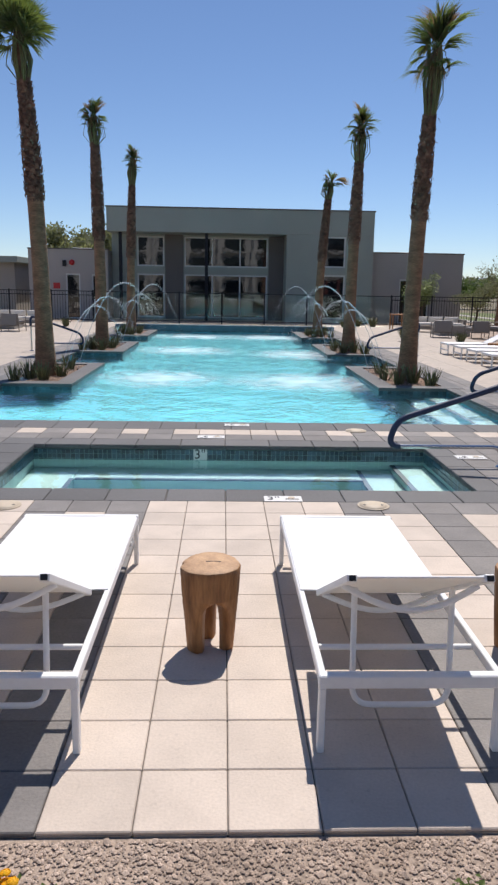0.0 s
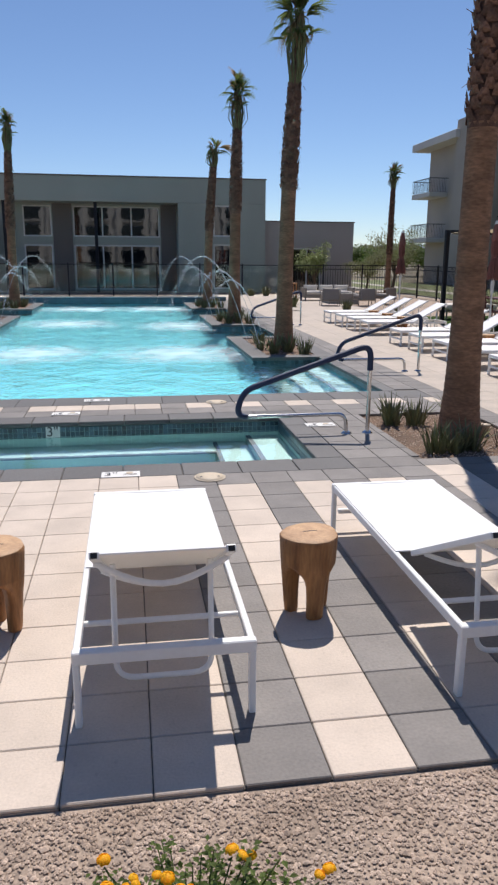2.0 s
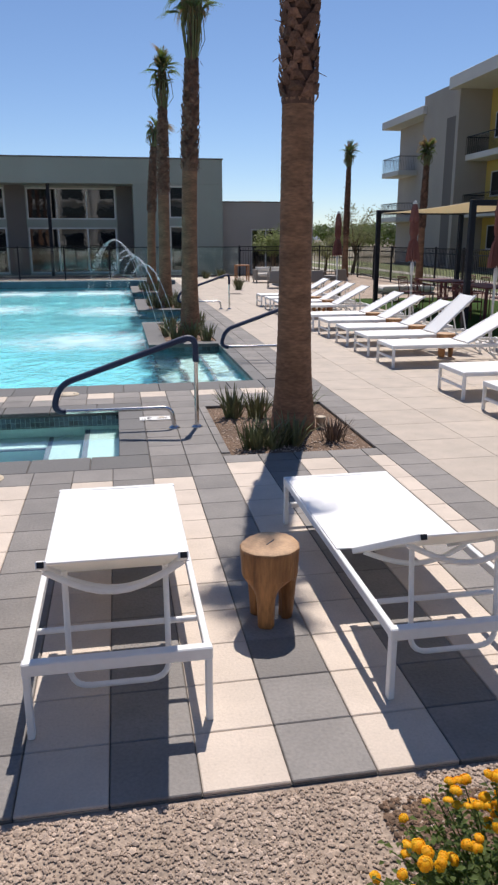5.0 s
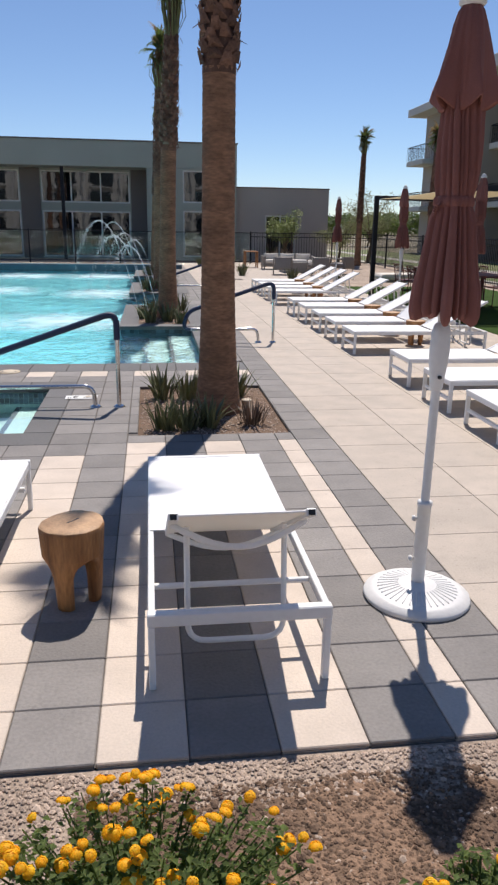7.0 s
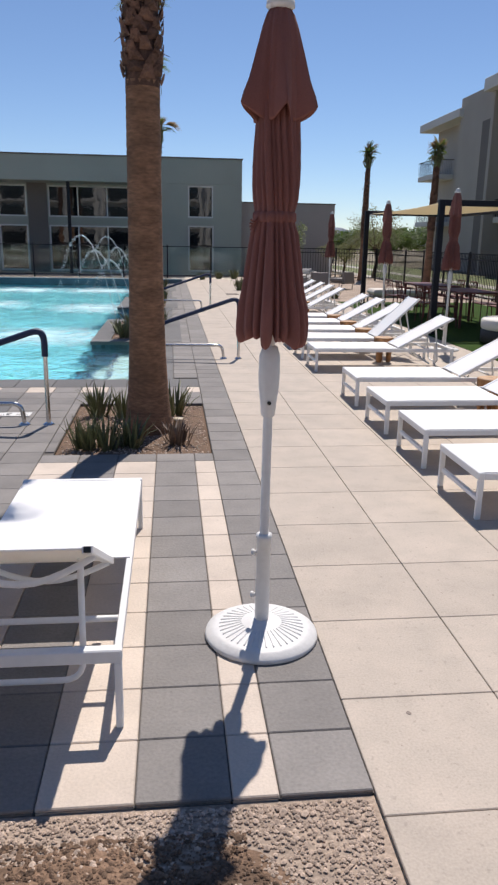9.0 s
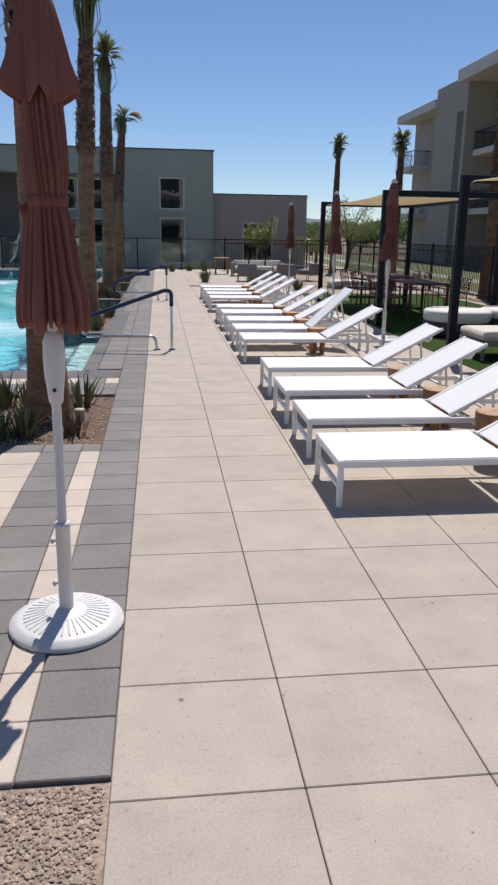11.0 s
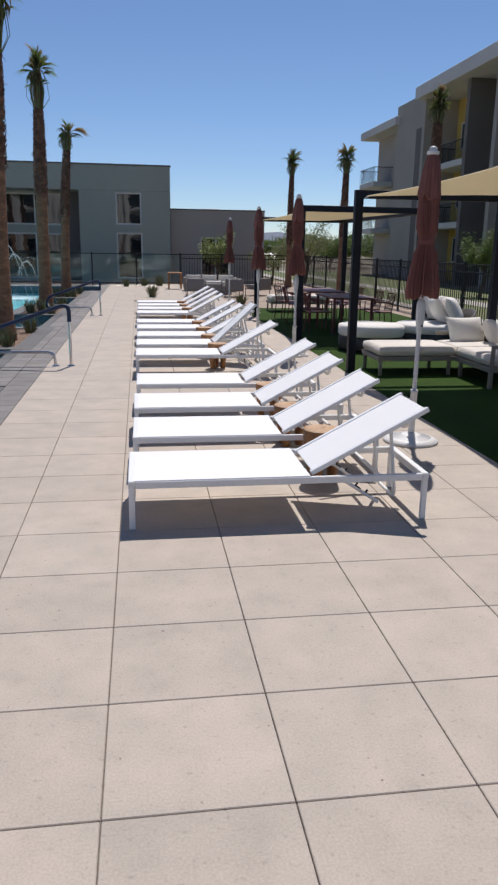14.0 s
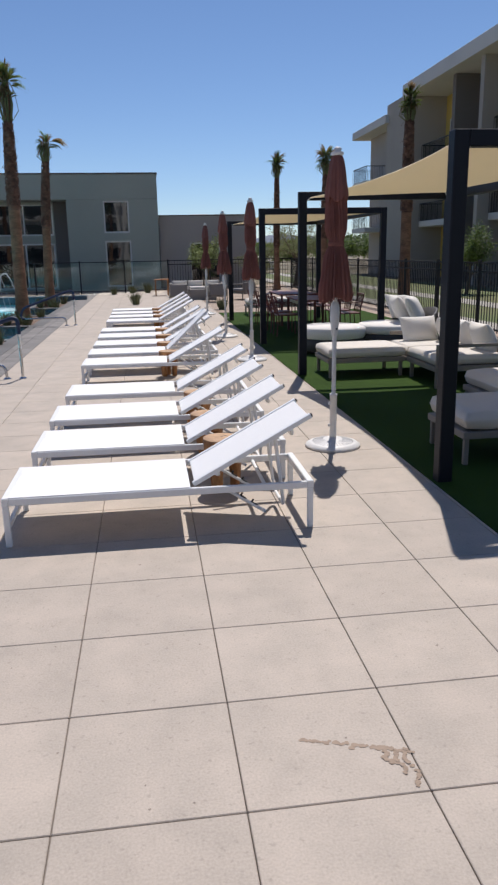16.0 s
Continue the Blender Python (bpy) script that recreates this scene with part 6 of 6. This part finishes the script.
for i in range(60000):
    y = -0.02 - 1.1 * q.random() ** 1.2
    x = q.uniform(-2.6, DECK_X - 0.02)
    dens = noise.noise(Vector((x * 1.3, y * 1.6, 0)))
    if 3.05 < x + 0.15 * dens < 4.3 and y < -0.16 + 0.1 * dens and q.random() < 0.9:
        continue
    size = 0.0038 + 0.0072 * q.random() ** 2
    pebble(x, y, size * (1.7 if q.random() < 0.03 else 1), -0.0185 + 0.0035 * q.random())
solid("gravel", peb, "pebble", "loose tan and pinkish gravel stones", "gravel", kind="stuff")
peb = Mesh()
for i in range(19000):
    x, y = q.uniform(3.0, DECK_X - 0.03), -0.12 - 1.2 * q.random()
    if noise.noise(Vector((x * 2, y * 2, 4))) > -0.55 and x < 4.4 + 0.1 * math.sin(9 * y):
        pebble(x, y, (0.003 + 0.009 * q.random() ** 2) * (1.8 if q.random() < 0.04 else 1), -0.016 + 0.003 * q.random())
solid("soil_clods", peb, "earth", "brown soil crumbs and clods", "soil", kind="stuff")
peb = Mesh()
for s, y in ISLES[:1] + ISLES[3:5]:
    for i in range(500):
        pebble((ISLE_X + q.uniform(0.3, 1.2)) * s, y + q.uniform(0.3, 3.3), q.uniform(0.008, 0.02), -0.018)
for i in range(1800):
    pebble(q.uniform(PLANTER[0] + 0.02, PLANTER[1] - 0.02), q.uniform(PLANTER[2] + 0.02, PLANTER[3] - 0.02), q.uniform(0.005, 0.014), -0.028)
solid("planter_gravel", peb, "pebble", "small tan stones in the planters", "gravel", kind="stuff")


# ---- pavers and slabs ----
def lays(name, w, d, mat, gap=0.004, c=0.004, h=0.03):
    """A shared piece with its low corner at the origin."""
    return Mesh().cbox(gap / 2, w - gap / 2, gap / 2, d - gap / 2, -h, 0.0, c).data(name, mat)


def inside(r, x, y):
    return r[0] - 0.001 < x < r[1] + 0.001 and r[2] - 0.001 < y < r[3] + 0.001


def striped(i):
    """Which paver columns are pale."""
    if -2 <= i <= 2:
        return True
    return i % 2 == 0


floor = tagged(new("deck_pavers"), "deck of pale and dark grey square pavers in stripes", "paving", kind="structure")
near = {k: lays("paver", T, T, k) for k in ("paver_light", "paver_dark")}
half = {k: lays("paver", T / 2, T, k) for k in ("paver_light", "paver_dark")}
rest = {"paver_light": Mesh(), "paver_dark": Mesh()}
cop = (-8 * T, 8 * T, 12 * T, 20 * T)


def lay(x, y, w, d, mat, single):
    if single:
        part("paver", (near if w > 0.2 else half)[mat], "", floor).location = (x, y, 0.001 * noise.noise(Vector((x * 9, y * 9, 0))))
    else:
        rest[mat].cbox(x + 0.003, x + w - 0.003, y + 0.003, y + d - 0.003, -0.03, 0.0, 0.004)


a, b, c, d = PLANTER
cols = [(i * T, T, striped(i)) for i in range(-13, 14)] + [(14 * T, T / 2, True), (14.5 * T, T, False)]
for x, w, pale in cols:
    for j in range(0, 22):
        y = j * T
        if j >= 22 and x < 14.4 * T:
            continue
        cx, cy = x + w / 2, y + T / 2
        if inside(cop, cx, cy) or (a < x + w - 0.1 < b + 0.2 and a < cx < b and c < cy < d and not x < a < x + w):
            continue
        deep, wide = T, w
        if a - 0.05 < cx < b and y < c < y + T:
            deep = c - y
        if c < cy < d and x < a < x + w:
            wide = a - x
        light = pale and (j <= 11 or j == 21)
        if j == 11 and abs(x) > 1.0 and noise.noise(Vector((x * 3, 0, 0))) > 0.1:
            light = False
        lay(x, y, wide, deep, "paver_light" if light else "paver_dark", j < 12 and x > -1.6)
# the dark strip that runs on beside the pool
for j in range(22, 109):
    for x, w in ((14.5 * T, T), (13.5 * T, T), (-15.5 * T, T), (-14.5 * T, T)):
        if abs(x + w / 2) < 14.4 * T and j < 24:
            continue
        rest["paver_dark"].cbox(x + 0.003, x + w - 0.003, j * T + 0.003, j * T + T - 0.003, -0.03, 0.0, 0.004)
for k in ("paver_light", "paver_dark"):
    tagged(part("more_pavers", rest[k], k, floor), kind="stuff")

# coping stones round spa and pool
edge = tagged(new("coping_stones"), "dark grey stone coping round pool and hot tub", "coping", kind="structure")


def coping_run(x0, x1, y0, y1, n, along):
    for k in range(n):
        if along == "x":
            a, b, c, d = x0 + (x1 - x0) * k / n, x0 + (x1 - x0) * (k + 1) / n, y0, y1
        else:
            a, b, c, d = x0, x1, y0 + (y1 - y0) * k / n, y0 + (y1 - y0) * (k + 1) / n
        part("stone", Mesh().cbox(a + 0.003, b - 0.003, c + 0.003, d - 0.003, -0.05, 0.0, 0.006), "coping", edge)


x0, x1, y0, y1 = SPA
coping_run(cop[0], cop[1], cop[2], y0 + 0.02, 10, "x")
coping_run(cop[0], cop[1], y1 - 0.02, cop[3], 10, "x")
coping_run(cop[0], x0 + 0.02, y0 + 0.02, y1 - 0.02, 4, "y")
coping_run(x1 - 0.02, cop[1], y0 + 0.02, y1 - 0.02, 4, "y")
x0, x1, y0, y1 = POOL
coping_run(-14 * T, 14.5 * T, 22 * T, y0 + 0.02, 20, "x")
for y in [y0 + 0.02 + k * 0.6 for k in range(35)]:
    for s, a, b in ((1, x1 - 0.02, 13.5 * T - 0.003), (-1, -13.5 * T + 0.003, x0 + 0.02)):
        mid = y + 0.3
        if any(t == s and w - 0.1 < mid < w + ISLE_LEN + 0.1 for t, w in ISLES):
            continue
        part("stone", Mesh().cbox(a, b, y + 0.003, y + 0.597, -0.05, 0.0, 0.006), "coping", edge)

# waterline tiles
tiles = tagged(new("waterline_tiles"), "small dark blue glazed tiles along the waterline", "tiles", kind="structure")


def band(mesh, p, q, n, z0, z1, rows, out):
    """Tiles along p to q, facing out."""
    p, q, out = Vector((*p, 0)), Vector((*q, 0)), Vector((*out, 0))
    L = (q - p).length
    d = (q - p) / L
    for k in range(n):
        for r in range(rows):
            a, b = L * k / n + 0.002, L * (k + 1) / n - 0.002
            u, w = z0 + (z1 - z0) * r / rows + 0.002, z0 + (z1 - z0) * (r + 1) / rows - 0.002
            v = [p + d * a, p + d * b, p + d * b + out * 0.006, p + d * a + out * 0.006]
            mesh.add([Vector((t.x, t.y, z)) for z in (u, w) for t in v], [(2, 3, 7, 6), (0, 3, 2, 1), (4, 5, 6, 7), (0, 4, 7, 3), (1, 2, 6, 5)])


me = Mesh()
x0, x1, y0, y1 = SPA
for p, q2, o in (((x0, y1), (x1, y1), (0, -1)), ((x0, y0), (x0, y1), (1, 0)), ((x1, y0), (x1, y1), (-1, 0)), ((x0, y0), (x1, y0), (0, 1))):
    band(me, p, q2, round((Vector(q2) - Vector(p)).length / 0.05), -0.21, -0.055, 3, o)
x0, x1, y0, y1 = POOL
for p, q2, o in (((x1, y0), (x1, 10.75), (-1, 0)), ((x1, 14.35), (x1, 17.3), (-1, 0)), ((x0, y0), (x0, 10.75), (1, 0)), ((x0, 14.35), (x0, 17.3), (1, 0)), ((x0, y1), (x1, y1), (0, -1))):
    band(me, p, q2, round((Vector(q2) - Vector(p)).length / 0.075), -0.28, -0.055, 3, o)
for s, y in ISLES:
    xa, xb = (ISLE_X, POOL[1]) if s > 0 else (POOL[0], -ISLE_X + 0.06)
    band(me, (xa, y), (xb, y), 16, -0.28, -0.055, 3, (0, -1))
    f = xa if s > 0 else xb
    band(me, (f, y), (f, y + ISLE_LEN), 48, -0.28, -0.055, 3, (-s, 0))
tagged(part("tiles", me, "band_tile", tiles), kind="stuff")

# concrete slabs, with saw-cut joints
slabs = tagged(new("concrete_slabs"), "pale sandy concrete slabs in a square grid", "paving", kind="structure")
shared = Mesh().cbox(0.002, SX - 0.002, 0.002, SY - 0.002, -0.03, 0.0, 0.003).data("slab", "slab")
far = Mesh()
for i in range(8):
    x = DECK_X + i * SX
    w = min(SX, TURF_X - x)
    for j in range(-11, 57):
        y = S0 + j * SY
        if w > SX - 0.01 and -3 <= j <= 24:
            part("slab", shared, "", slabs).location = (x, y, 0)
        else:
            far.cbox(x + 0.002, x + w - 0.002, y + 0.002, y + SY - 0.002, -0.03, 0.0, 0.003)
for i in range(8):
    for j in range(56):
        x = -15.5 * T - (i + 1) * SX
        if y > 0:
            far.cbox(x + 0.002, x + SX - 0.002, j * SY + 0.003, j * SY + SY - 0.003, -0.03, 0.0, 0.003)
tagged(part("more_slabs", far, "slab", slabs), kind="stuff")
